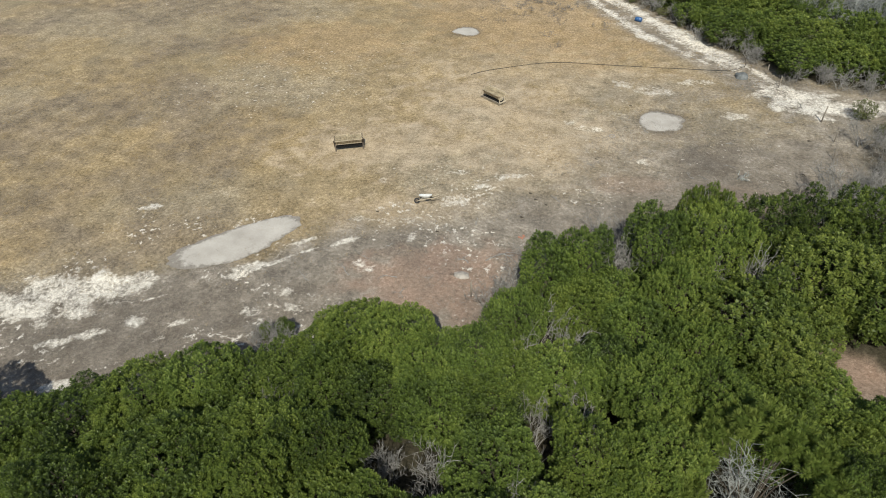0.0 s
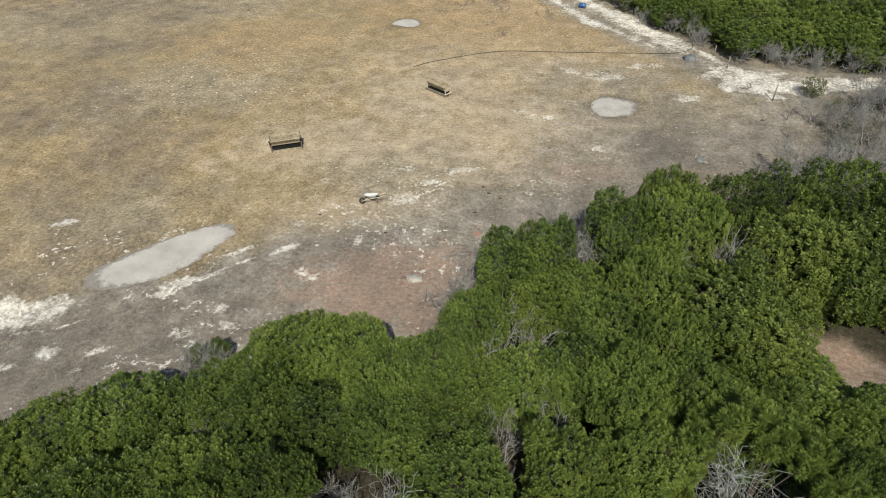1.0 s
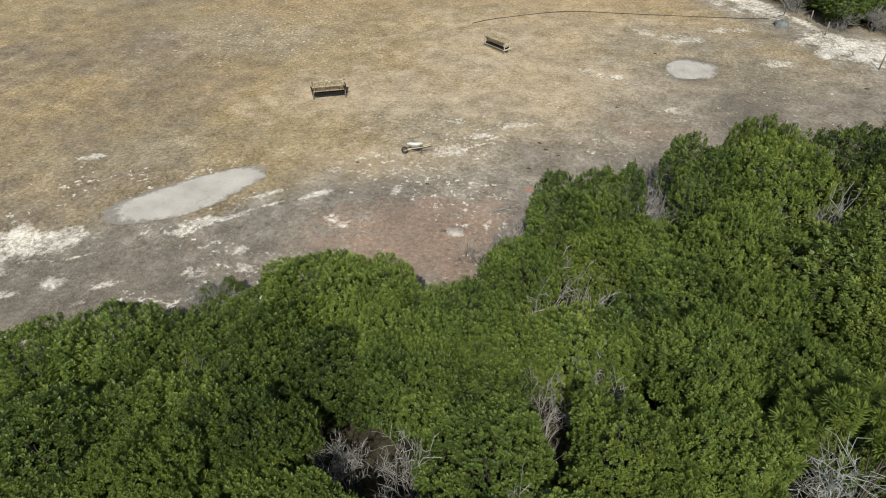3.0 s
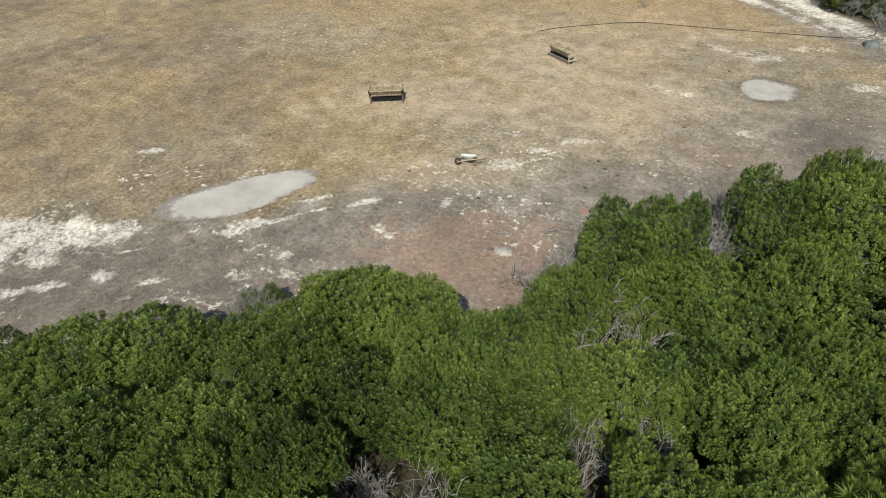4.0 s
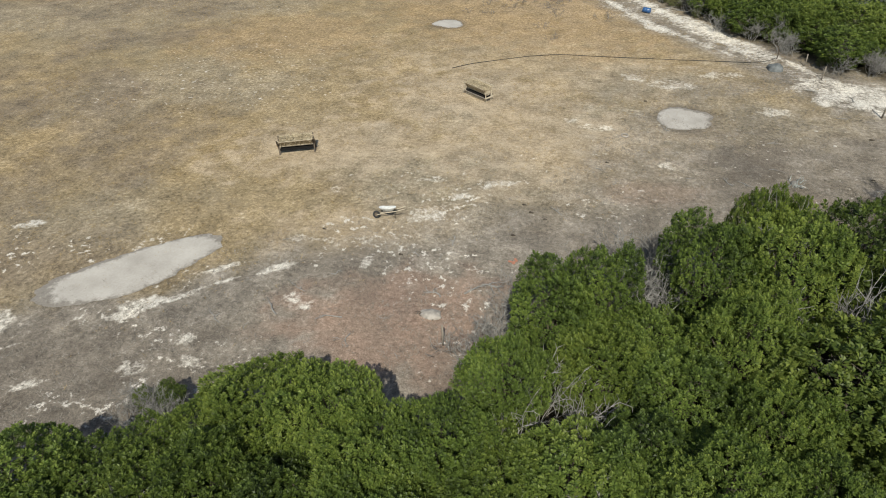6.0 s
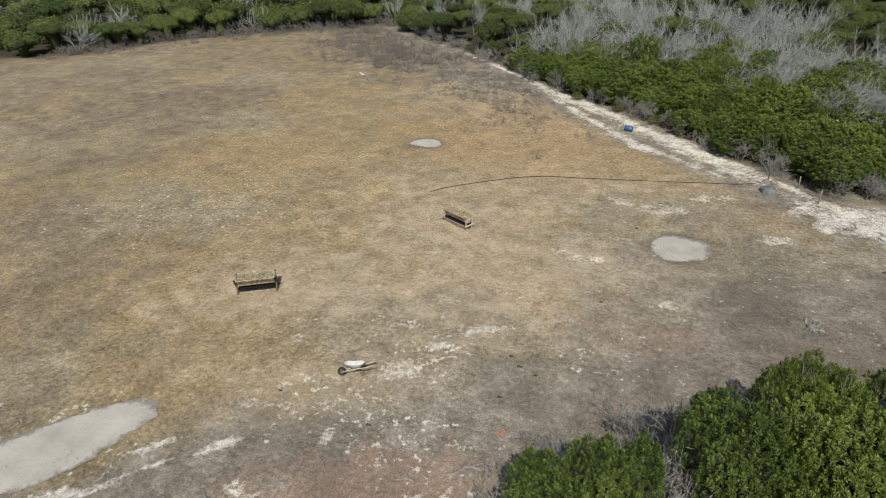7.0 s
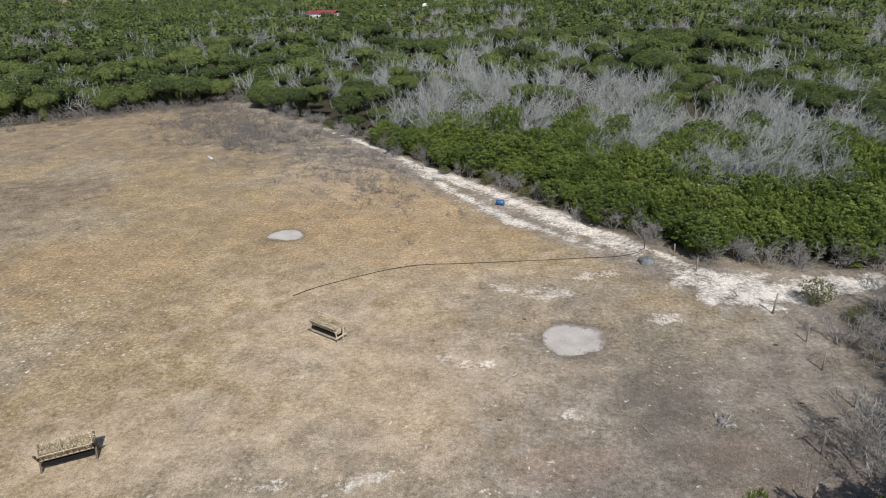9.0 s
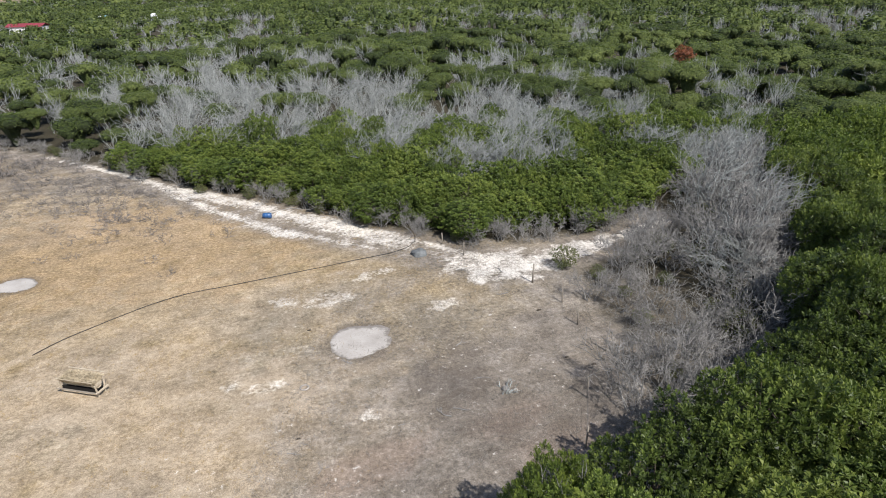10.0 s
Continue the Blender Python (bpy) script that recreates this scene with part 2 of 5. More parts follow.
def ground_material():
    m, n, l, p = material("field_ground")
    geo = n.new("ShaderNodeNewGeometry")
    pos = geo.outputs["Position"]
    at = n.new("ShaderNodeAttribute")
    at.attribute_name = "soil"
    sep = n.new("ShaderNodeSeparateColor")
    l.new(at.outputs["Color"], sep.inputs["Color"])
    sand, dirt, red, woods = sep.outputs["Red"], sep.outputs["Green"], sep.outputs["Blue"], at.outputs["Alpha"]
    at2 = n.new("ShaderNodeAttribute")
    at2.attribute_name = "cover"
    sep2 = n.new("ShaderNodeSeparateColor")
    l.new(at2.outputs["Color"], sep2.inputs["Color"])
    gold, chips, damp, pale = sep2.outputs["Red"], sep2.outputs["Green"], sep2.outputs["Blue"], at2.outputs["Alpha"]
    at3 = n.new("ShaderNodeAttribute")
    at3.attribute_name = "growth"
    sep3 = n.new("ShaderNodeSeparateColor")
    l.new(at3.outputs["Color"], sep3.inputs["Color"])
    stubble, rust = sep3.outputs["Red"], sep3.outputs["Green"]
    big = noise_node(n, l, pos, 0.09, 4.0)
    mid = noise_node(n, l, pos, 0.8, 5.0, 0.6)
    fine = noise_node(n, l, pos, 4.2, 7.0, 0.74)
    grit = noise_node(n, l, pos, 16.0, 6.0, 0.75)
    # dry grass: straw, ochre, and bare brown between the tufts
    g1 = ramp(n, [(0.37, (0.100, 0.082, 0.058)), (0.50, (0.232, 0.192, 0.132)), (0.63, (0.375, 0.320, 0.230))])
    l.new(calc(n, l, "ADD", calc(n, l, "MULTIPLY", mid.outputs["Fac"], 0.32), calc(n, l, "MULTIPLY", fine.outputs["Fac"], 0.68)), g1.inputs["Fac"])
    g2 = ramp(n, [(0.37, (0.110, 0.081, 0.044)), (0.50, (0.250, 0.186, 0.100)), (0.63, (0.412, 0.316, 0.182))])
    l.new(calc(n, l, "ADD", calc(n, l, "MULTIPLY", mid.outputs["Fac"], 0.3), calc(n, l, "MULTIPLY", fine.outputs["Fac"], 0.7)), g2.inputs["Fac"])
    gf = calc(n, l, "MULTIPLY", gold, calc(n, l, "ADD", 0.35, calc(n, l, "MULTIPLY", big.outputs["Fac"], 1.0)), True)
    grass = mix(n, l, gf, g1.outputs["Color"], g2.outputs["Color"])
    tan = noise_node(n, l, pos, 0.32, 8.0, 0.72)
    tanr = ramp(n, [(0.46, (0, 0, 0)), (0.72, (0.42, 0.42, 0.42))])
    l.new(tan.outputs["Fac"], tanr.inputs["Fac"])
    grass = mix(n, l, tanr.outputs["Color"], grass, mix(n, l, fine.outputs["Fac"], (0.105, 0.088, 0.066), (0.290, 0.246, 0.186)))
    # worn pale ground where animals stand, and patches of darker stubble
    p1 = ramp(n, [(0.34, (0.235, 0.180, 0.120)), (0.50, (0.360, 0.286, 0.197)), (0.66, (0.470, 0.386, 0.280))])
    l.new(calc(n, l, "ADD", calc(n, l, "MULTIPLY", mid.outputs["Fac"], 0.4), calc(n, l, "MULTIPLY", fine.outputs["Fac"], 0.6)), p1.inputs["Fac"])
    grass = mix(n, l, calc(n, l, "MULTIPLY", pale, calc(n, l, "ADD", 0.3, mid.outputs["Fac"]), True), grass, p1.outputs["Color"])
    dark = noise_node(n, l, pos, 0.055, 6.0, 0.6)
    darkr = ramp(n, [(0.52, (0, 0, 0)), (0.72, (0.5, 0.5, 0.5))])
    l.new(calc(n, l, "SUBTRACT", dark.outputs["Fac"], calc(n, l, "MULTIPLY", pale, 0.12)), darkr.inputs["Fac"])
    grass = mix(n, l, darkr.outputs["Color"], grass, mix(n, l, fine.outputs["Fac"], (0.070, 0.058, 0.036), (0.270, 0.220, 0.135)))
    u1 = ramp(n, [(0.38, (0.195, 0.125, 0.062)), (0.62, (0.400, 0.278, 0.155))])
    l.new(fine.outputs["Fac"], u1.inputs["Fac"])
    grass = mix(n, l, calc(n, l, "MULTIPLY", rust, calc(n, l, "MULTIPLY", mid.outputs["Fac"], 0.8), True), grass, u1.outputs["Color"])
    b1 = ramp(n, [(0.36, (0.074, 0.058, 0.043)), (0.52, (0.165, 0.131, 0.094)), (0.66, (0.285, 0.230, 0.165))])
    l.new(calc(n, l, "ADD", calc(n, l, "MULTIPLY", fine.outputs["Fac"], 0.6), calc(n, l, "MULTIPLY", mid.outputs["Fac"], 0.4)), b1.inputs["Fac"])
    sbr = ramp(n, [(0.22, (0, 0, 0)), (0.72, (0.85, 0.85, 0.85))])
    l.new(calc(n, l, "ADD", stubble, calc(n, l, "MULTIPLY", calc(n, l, "SUBTRACT", tan.outputs["Fac"], 0.5), 1.6)), sbr.inputs["Fac"])
    grass = mix(n, l, calc(n, l, "MULTIPLY", sbr.outputs["Color"], calc(n, l, "MULTIPLY", stubble, 1.4), True), grass, b1.outputs["Color"])
    # trampled dirt
    d1 = ramp(n, [(0.36, (0.092, 0.078, 0.063)), (0.50, (0.200, 0.173, 0.139)), (0.64, (0.350, 0.306, 0.250))])
    l.new(calc(n, l, "ADD", calc(n, l, "MULTIPLY", fine.outputs["Fac"], 0.55), calc(n, l, "MULTIPLY", mid.outputs["Fac"], 0.45)), d1.inputs["Fac"])
    df = calc(n, l, "ADD", dirt, calc(n, l, "MULTIPLY", calc(n, l, "SUBTRACT", mid.outputs["Fac"], 0.5), 0.9))
    dfr = ramp(n, [(0.15, (0, 0, 0)), (0.85, (1, 1, 1))])
    l.new(df, dfr.inputs["Fac"])
    col = mix(n, l, dfr.outputs["Color"], grass, d1.outputs["Color"])
    # reddish earth
    r1 = ramp(n, [(0.35, (0.165, 0.112, 0.082)), (0.65, (0.300, 0.212, 0.160))])
    l.new(fine.outputs["Fac"], r1.inputs["Fac"])
    rf = calc(n, l, "MULTIPLY", red, calc(n, l, "ADD", 0.35, mid.outputs["Fac"]), True)
    col = mix(n, l, rf, col, r1.outputs["Color"])
    # damp, darker soil round the puddles
    col = mix(n, l, calc(n, l, "MULTIPLY", damp, 0.8), col, mix(n, l, fine.outputs["Fac"], (0.058, 0.047, 0.037), (0.140, 0.117, 0.094)))
    # pale sand, eaten into by noise at its rim
    s1 = ramp(n, [(0.25, (0.420, 0.380, 0.318)), (0.60, (0.635, 0.592, 0.515))])
    l.new(fine.outputs["Fac"], s1.inputs["Fac"])
    sf = calc(n, l, "ADD", sand, calc(n, l, "MULTIPLY", calc(n, l, "SUBTRACT", fine.outputs["Fac"], 0.5), 1.35))
    sf = calc(n, l, "ADD", sf, calc(n, l, "MULTIPLY", calc(n, l, "SUBTRACT", mid.outputs["Fac"], 0.5), 1.3))
    sfr = ramp(n, [(0.30, (0, 0, 0)), (0.80, (0.95, 0.95, 0.95))])
    l.new(sf, sfr.inputs["Fac"])
    col = mix(n, l, sfr.outputs["Color"], col, s1.outputs["Color"])
    # small crusts of pale sand
    cn = noise_node(n, l, pos, 2.1, 4.0, 0.58)
    cf = calc(n, l, "ADD", cn.outputs["Fac"], calc(n, l, "MULTIPLY", chips, 0.21))
    cf = calc(n, l, "ADD", cf, calc(n, l, "MULTIPLY", calc(n, l, "SUBTRACT", fine.outputs["Fac"], 0.5), 0.35))
    cfr = ramp(n, [(0.790, (0, 0, 0)), (0.88, (0.8, 0.8, 0.8))])
    l.new(cf, cfr.inputs["Fac"])
    col = mix(n, l, cfr.outputs["Color"], col, (0.560, 0.520, 0.455))
    # leaf litter under the trees, its colour deepened to hold the shade between crowns
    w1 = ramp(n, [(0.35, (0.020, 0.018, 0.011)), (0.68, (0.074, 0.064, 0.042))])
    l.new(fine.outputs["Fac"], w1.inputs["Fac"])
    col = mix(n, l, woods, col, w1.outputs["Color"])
    mottle = noise_node(n, l, pos, 0.24, 6.0, 0.68)
    mr = ramp(n, [(0.34, (0.87, 0.88, 0.90)), (0.66, (1.22, 1.21, 1.19))])
    l.new(mottle.outputs["Fac"], mr.inputs["Fac"])
    col = mix(n, l, 1.0, col, mr.outputs["Color"], "MULTIPLY")
    gr = ramp(n, [(0.34, (0.50, 0.50, 0.50)), (0.66, (1.48, 1.48, 1.48))])
    l.new(grit.outputs["Fac"], gr.inputs["Fac"])
    col = mix(n, l, 0.8, col, gr.outputs["Color"], "MULTIPLY")
    l.new(col, p.inputs["Base Color"])
    p.inputs["Roughness"].default_value = 0.95
    p.inputs["Specular IOR Level"].default_value = 0.1
    h = calc(n, l, "ADD", calc(n, l, "MULTIPLY", fine.outputs["Fac"], 0.7), calc(n, l, "MULTIPLY", grit.outputs["Fac"], 0.3))
    bump(n, l, h, p, 0.85, 0.08)
    return m


GX, GY = graded(-60, 22, 0.33, 2200), graded(-12, 72, 0.33, 2200)
X, Y = np.meshgrid(GX, GY, indexing="ij")
PANS = [  # dried pans: centre, radii, turn
    (-20.75, 7.35, 4.0, 1.75, 46), (3.0, 30.75, 1.65, 1.75, 12), (-17.8, 45.0, 1.3, 1.15, 8)]


def soil_masks(x, y):
    sand = np.zeros(x.shape)
    d, s, side = line_distance(x, y, TRACK)
    off = d * side
    width = np.interp(s, [0, 30, 46, 51, 57, 66, 74, 78, 84, 92], [0.5, 0.6, 0.6, 1.9, 3.3, 2.7, 1.7, 1.2, 1.6, 0.8])
    warp = off + 0.7 * (fbm(s * 0.10, off * 0.2, 3, 40) - 0.5)
    streak = smooth(fbm(s * 0.10 + 5, warp * 1.6, 4, 45), 0.32, 0.62)
    body = 1 - smooth(np.abs(off) / width, 0.65, 1.15)
    sand = np.maximum(sand, body * (0.16 + 0.56 * streak))
    sand = np.maximum(sand, body * smooth(s, 76, 82) * (0.15 + 0.85 * fbm(x * 0.5, y * 0.5, 4, 61)))
    ovals = [(-27.4, 0.2, 3.6, 1.9, 25), (-24.6, 1.7, 1.9, 1.0, 40), (-31.5, -2.2, 3.2, 1.2, 25), (-35.5, -4.5, 3, 1.2, 25), (-17.2, 6.5, 1.0, 0.2, 48), (-19.0, 4.8, 0.7, 0.4, 45), (-15.9, 8.0, 0.8, 0.18, 40), (-12.4, 2.0, 0.9, 0.5, 20),
             (-22.3, -0.3, 0.45, 0.4, 0), (-16.45, 2.2, 0.5, 0.4, 20), (-14.2, 3.2, 0.6, 0.35, 0), (-25.2, -2.9, 1.0, 0.3, 30),
             (-11.1, 1.3, 0.9, 0.5, 40), (-8.9, 15.9, 1.7, 0.7, 35), (-13.2, 12.1, 1.5, 0.35, 8), (-16.4, 9.0, 0.9, 0.2, 38), (-11.3, 12.7, 0.6, 0.35, 0),
             (-28.6, 8.9, 0.8, 0.4, 20), (-14.7, 16.6, 0.5, 0.4, 0), (-10.0, 19.0, 0.6, 0.35, 0), (-10.35, 11.0, 0.35, 0.5, 10),
             (-2.2, 27.9, 1.0, 0.45, 10), (2.3, 24.1, 0.45, 0.4, 0), (-7.6, 17.9, 0.9, 0.35, 20), (8.4, 33.1, 1.6, 0.6, 5),
             (5.2, 38.6, 1.7, 0.5, 20), (13.9, 37.1, 3.3, 2.3, -15), (19.5, 38.1, 3.4, 1.0, 12), (11.6, 38.9, 1.5, 0.7, -30), (11.6, 35.6, 1.2, 0.6, -10), (-24.0, -1.9, 1.0, 0.3, 35), (-22.1, 1.7, 0.8, 0.2, 40), (-19.6, 0.4, 0.7, 0.18, 40), (-20.0, -0.9, 0.6, 0.22, 40), (-12.4, 7.9, 0.4, 0.3, 0), (-11.8, 7.5, 0.5, 0.25, 0), (-14.0, 9.6, 1.1, 0.22, 40), (-10.4, 11.2, 0.3, 0.25, 0), (-18.7, 5.5, 0.9, 0.45, 35), (-15.2, 4.4, 0.5, 0.3, 10), (-0.2, 48.1, 1.4, 0.5, -45), (-3.9, 53.6, 1.3, 0.5, -50),
             (1.9, 36.1, 1.9, 1.0, 10), (-0.7, 36.7, 1.0, 0.7, 0), (-3.7, 28.6, 0.5, 0.4, 0), (-9.9, 19.1, 0.8, 0.35, 20), (-6.4, 19.6, 1.1, 0.4, 20), (-22.6, -5.2, 0.9, 0.5, 50), (16.4, 5.0, 1.5, 0.6, -35)]
    for k, (cx, cy, rx, ry, turn) in enumerate(ovals):
        near = (np.abs(x - cx) < 8) & (np.abs(y - cy) < 8)
        if near.any():
            sand[near] = np.maximum(sand[near], (0.62 if cx > 10 else 0.42 if 10 < cy < 40 else 0.66) * blob(x[near], y[near], cx, cy, rx * 1.15, ry * 1.15, turn, 0.7, 70 + k))
    # bare dirt towards the trees
    d2, _, side2 = line_distance(x, y, DIRT_EDGE)
    soft = 1.2 + 0.30 * np.clip(y - 8, 0, 30)
    dirt = smooth(-d2 * side2 + (2.2 + 0.5 * soft) * (fbm(x * 0.3, y * 0.3, 4, 90) - 0.5), -soft, soft) * (1 - 0.25 * smooth(y, 12, 24))
    stubble = 0.72 * blob(x, y, -47.5, 53, 12, 7, 25, 0.4, 95)
    stubble = np.maximum(stubble, 0.55 * smooth(y + 0.2 * x, 46, 62) * smooth(-x, 12, 30))
    stubble = np.maximum(stubble, 0.62 * smooth(-x - 0.55 * y, 5, 19) * smooth(fbm(x * 0.13, y * 0.13, 4, 97), 0.15, 0.62))
    rust = blob(x, y, -13, 50, 15, 10, -25, 0.6, 98) + 0.8 * blob(x, y, -31, 38, 9, 6, 20, 0.7, 99)
    dirt = np.maximum(dirt, 0.5 * blob(x, y, -25, 72, 14, 5, 150, 0.3, 96))
    dirt = dirt * (1 - 0.65 * blob(x, y, 8.0, 32.0, 6.0, 4.5, 30, 0.5, 100))
    dirt = np.maximum(dirt, 0.75 * (1 - smooth(d, 1.5, 4.5)))
    red = 0.95 * blob(x, y, -7.4, 7.9, 5.2, 3.6, 15, 0.5, 101)
    for cx, cy, rx, ry in ((9.5, 19.6, 2.4, 1.4), (8.4, 22.0, 2.0, 1.1), (2.0, 21.0, 3.0, 1.3)):
        red = np.maximum(red, 0.42 * blob(x, y, cx, cy, rx, ry, 20, 0.4, 104))
    red = np.maximum(red, 0.95 * blob(x, y, 14.0, 8.0, 2.8, 1.8, -20, 0.4, 107))
    # litter under the woods, with the shade there painted into its dark tone
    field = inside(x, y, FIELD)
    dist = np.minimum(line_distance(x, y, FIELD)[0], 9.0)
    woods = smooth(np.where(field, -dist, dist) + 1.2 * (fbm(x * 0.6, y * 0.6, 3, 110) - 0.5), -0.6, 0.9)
    clearing = blob(x, y, 14.5, 6.6, 3.6, 2.3, -35, 0.3, 112)
    farm = blob(x, y, -95, 288, 30, 24, 10, 0.4, 113)
    meadow = smooth(y, 600, 660) * smooth(-x, 215, 260) * smooth(x, -640, -560)
    woods = woods * (1 - 0.45 * blob(x, y, 17.0, 26.0, 6.0, 9.5, -10, 0.4, 115)) * (1 - meadow) * (1 - clearing) * (1 - farm) * (1 - body * smooth(s, 86, 88) * 0.9)
    red, dirt = np.maximum(red, 0.9 * np.maximum(farm, 0)), np.maximum(dirt, clearing)
    gold = np.clip(smooth(fbm(x * 0.11, y * 0.11, 4, 120), 0.38, 0.66) + 0.35 * smooth(-x, 14, 34) + 0.4 * blob(x, y, -14, 44, 22, 13, 20, 0.5, 121) - 0.05 - 0.9 * dirt, 0, 1)
    band = np.exp(-((d2 * side2 - 1.0) / 6.0) ** 2) + 0.6 * np.exp(-((d2 * side2 + 7) / 5.0) ** 2)
    chips = np.clip(band * smooth(fbm(x * 0.25, y * 0.25, 3, 130), 0.35, 0.7) * (1.5 - 0.7 * smooth(y, 16, 26)) * (1 - 0.6 * smooth(x, -7, 1)) + 0.55 * blob(x, y, -46, 56, 20, 14, 30, 0.9, 131) + 0.7 * blob(x, y, -30, 30, 12, 10, 30, 0.6, 132) + 0.45 * blob(x, y, 7, 24, 9, 8, 20, 0.9, 133), 0, 1)
    damp = np.zeros(x.shape)
    for cx, cy, rx, ry, turn in PANS:
        damp = np.maximum(damp, 0.9 * blob(x, y, cx, cy, rx * 1.28, ry * 1.35, turn, 0.25, 140) * (0.35 if cx < -20 else 1))
    damp = np.maximum(damp, blob(x, y, 10.0, 24.0, 7.5, 7.0, 10, 0.5, 143) * (0.34 + 0.45 * smooth(fbm(x * 0.3, y * 0.3, 4, 144), 0.42, 0.62)))
    damp = np.maximum(damp, 0.8 * blob(x, y, 10.2, 20.4, 1.6, 0.9, 10, 0.3, 141))
    damp = np.maximum(damp, 0.5 * dirt * smooth(fbm(x * 0.18, y * 0.18, 3, 142), 0.5, 0.72))
    pale = np.zeros(x.shape)
    for cx, cy, rx, ry, turn, y0 in ((-17.0, 21.0, 8.0, 4.0, 20, 1), (-10.0, 30.0, 9.0, 6.0, -20, 1), (-11.5, 13.5, 6.0, 2.5, 25, 1), (-4.0, 24.0, 9.0, 5.0, 30, 1), (-9.0, 38.0, 14.0, 7.0, 10, 0), (-14.0, 58.0, 16.0, 6.0, -40, 0)):
        pale = np.maximum(pale, (0.75 if y0 else 0.42) * blob(x, y, cx, cy, rx, ry, turn, 0.9, 150))
    damp = np.maximum(damp, 0.62 * dirt * blob(x, y, -21.5, -1.2, 11, 4.2, 32, 0.5, 145))
    return np.stack([sand, dirt, red, woods], -1), np.stack([gold, chips, damp, pale], -1), np.stack([stubble, np.clip(rust, 0, 1), np.zeros(x.shape), np.ones(x.shape)], -1)


soil, cover, growth = soil_masks(X, Y)
relief = 0.10 * (fbm(X * 0.25, Y * 0.25, 4, 5) - 0.5) + 0.05 * (fbm(X * 1.2, Y * 1.2, 3, 9) - 0.5)
calm = np.ones(X.shape)
for cx, cy, rx, ry, turn in PANS:
    calm = np.minimum(calm, 1 - blob(X, Y, cx, cy, rx * 1.5, ry * 1.5, turn, 0.0))
Z = relief * calm - 0.05 * (1 - calm)


def ground_z(x, y):
    """Height of the ground at a place of the fine part of the sheet."""
    i, j = int(np.clip(np.searchsorted(GX, x) - 1, 0, len(GX) - 2)), int(np.clip(np.searchsorted(GY, y) - 1, 0, len(GY) - 2))
    u, v = (x - GX[i]) / (GX[i + 1] - GX[i]), (y - GY[j]) / (GY[j + 1] - GY[j])
    return float((Z[i, j] * (1 - u) + Z[i + 1, j] * u) * (1 - v) + (Z[i, j + 1] * (1 - u) + Z[i + 1, j + 1] * u) * v)


nx, ny = len(GX), len(GY)
idx = np.arange(nx * ny).reshape(nx, ny)
quads = np.stack([idx[:-1, :-1], idx[1:, :-1], idx[1:, 1:], idx[:-1, 1:]], -1).reshape(-1, 4)
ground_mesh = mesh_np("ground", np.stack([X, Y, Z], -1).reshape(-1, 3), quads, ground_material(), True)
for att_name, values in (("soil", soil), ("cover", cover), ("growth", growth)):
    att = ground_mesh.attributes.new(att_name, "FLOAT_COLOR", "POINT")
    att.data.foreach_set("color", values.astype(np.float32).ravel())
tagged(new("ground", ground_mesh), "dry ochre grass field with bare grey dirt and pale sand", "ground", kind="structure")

# ---- pale dried pans
pan_mat, n, l, p = material("pan_clay")
geo = n.new("ShaderNodeNewGeometry")
pa, pb = noise_node(n, l, geo.outputs["Position"], 0.7, 5.0), noise_node(n, l, geo.outputs["Position"], 9.0, 5.0)
pc = ramp(n, [(0.3, (0.285, 0.258, 0.220)), (0.7, (0.450, 0.416, 0.366))])
l.new(calc(n, l, "ADD", calc(n, l, "MULTIPLY", pa.outputs["Fac"], 0.7), calc(n, l, "MULTIPLY", pb.outputs["Fac"], 0.3)), pc.inputs["Fac"])
rim_at = n.new("ShaderNodeAttribute")
rim_at.attribute_name = "rim"
pd = noise_node(n, l, geo.outputs["Position"], 2.2, 6.0, 0.7)
edge = calc(n, l, "ADD", rim_at.outputs["Fac"], calc(n, l, "MULTIPLY", calc(n, l, "SUBTRACT", pd.outputs["Fac"], 0.5), 0.9))
er = ramp(n, [(0.84, (0, 0, 0)), (1.04, (0.9, 0.9, 0.9))])
l.new(edge, er.inputs["Fac"])
l.new(mix(n, l, er.outputs["Color"], pc.outputs["Color"], mix(n, l, pb.outputs["Fac"], (0.085, 0.074, 0.060), (0.260, 0.228, 0.188))), p.inputs["Base Color"])
p.inputs["Roughness"].default_value = 0.7
bump(n, l, pb.outputs["Fac"], p, 0.15, 0.01)
PAN_CORNERS = [(), ((24, 0.17, 14), (-14, -0.12, 16), (122, -0.10, 18), (-56, 0.05, 16)), ((200, 0.10, 20),)]
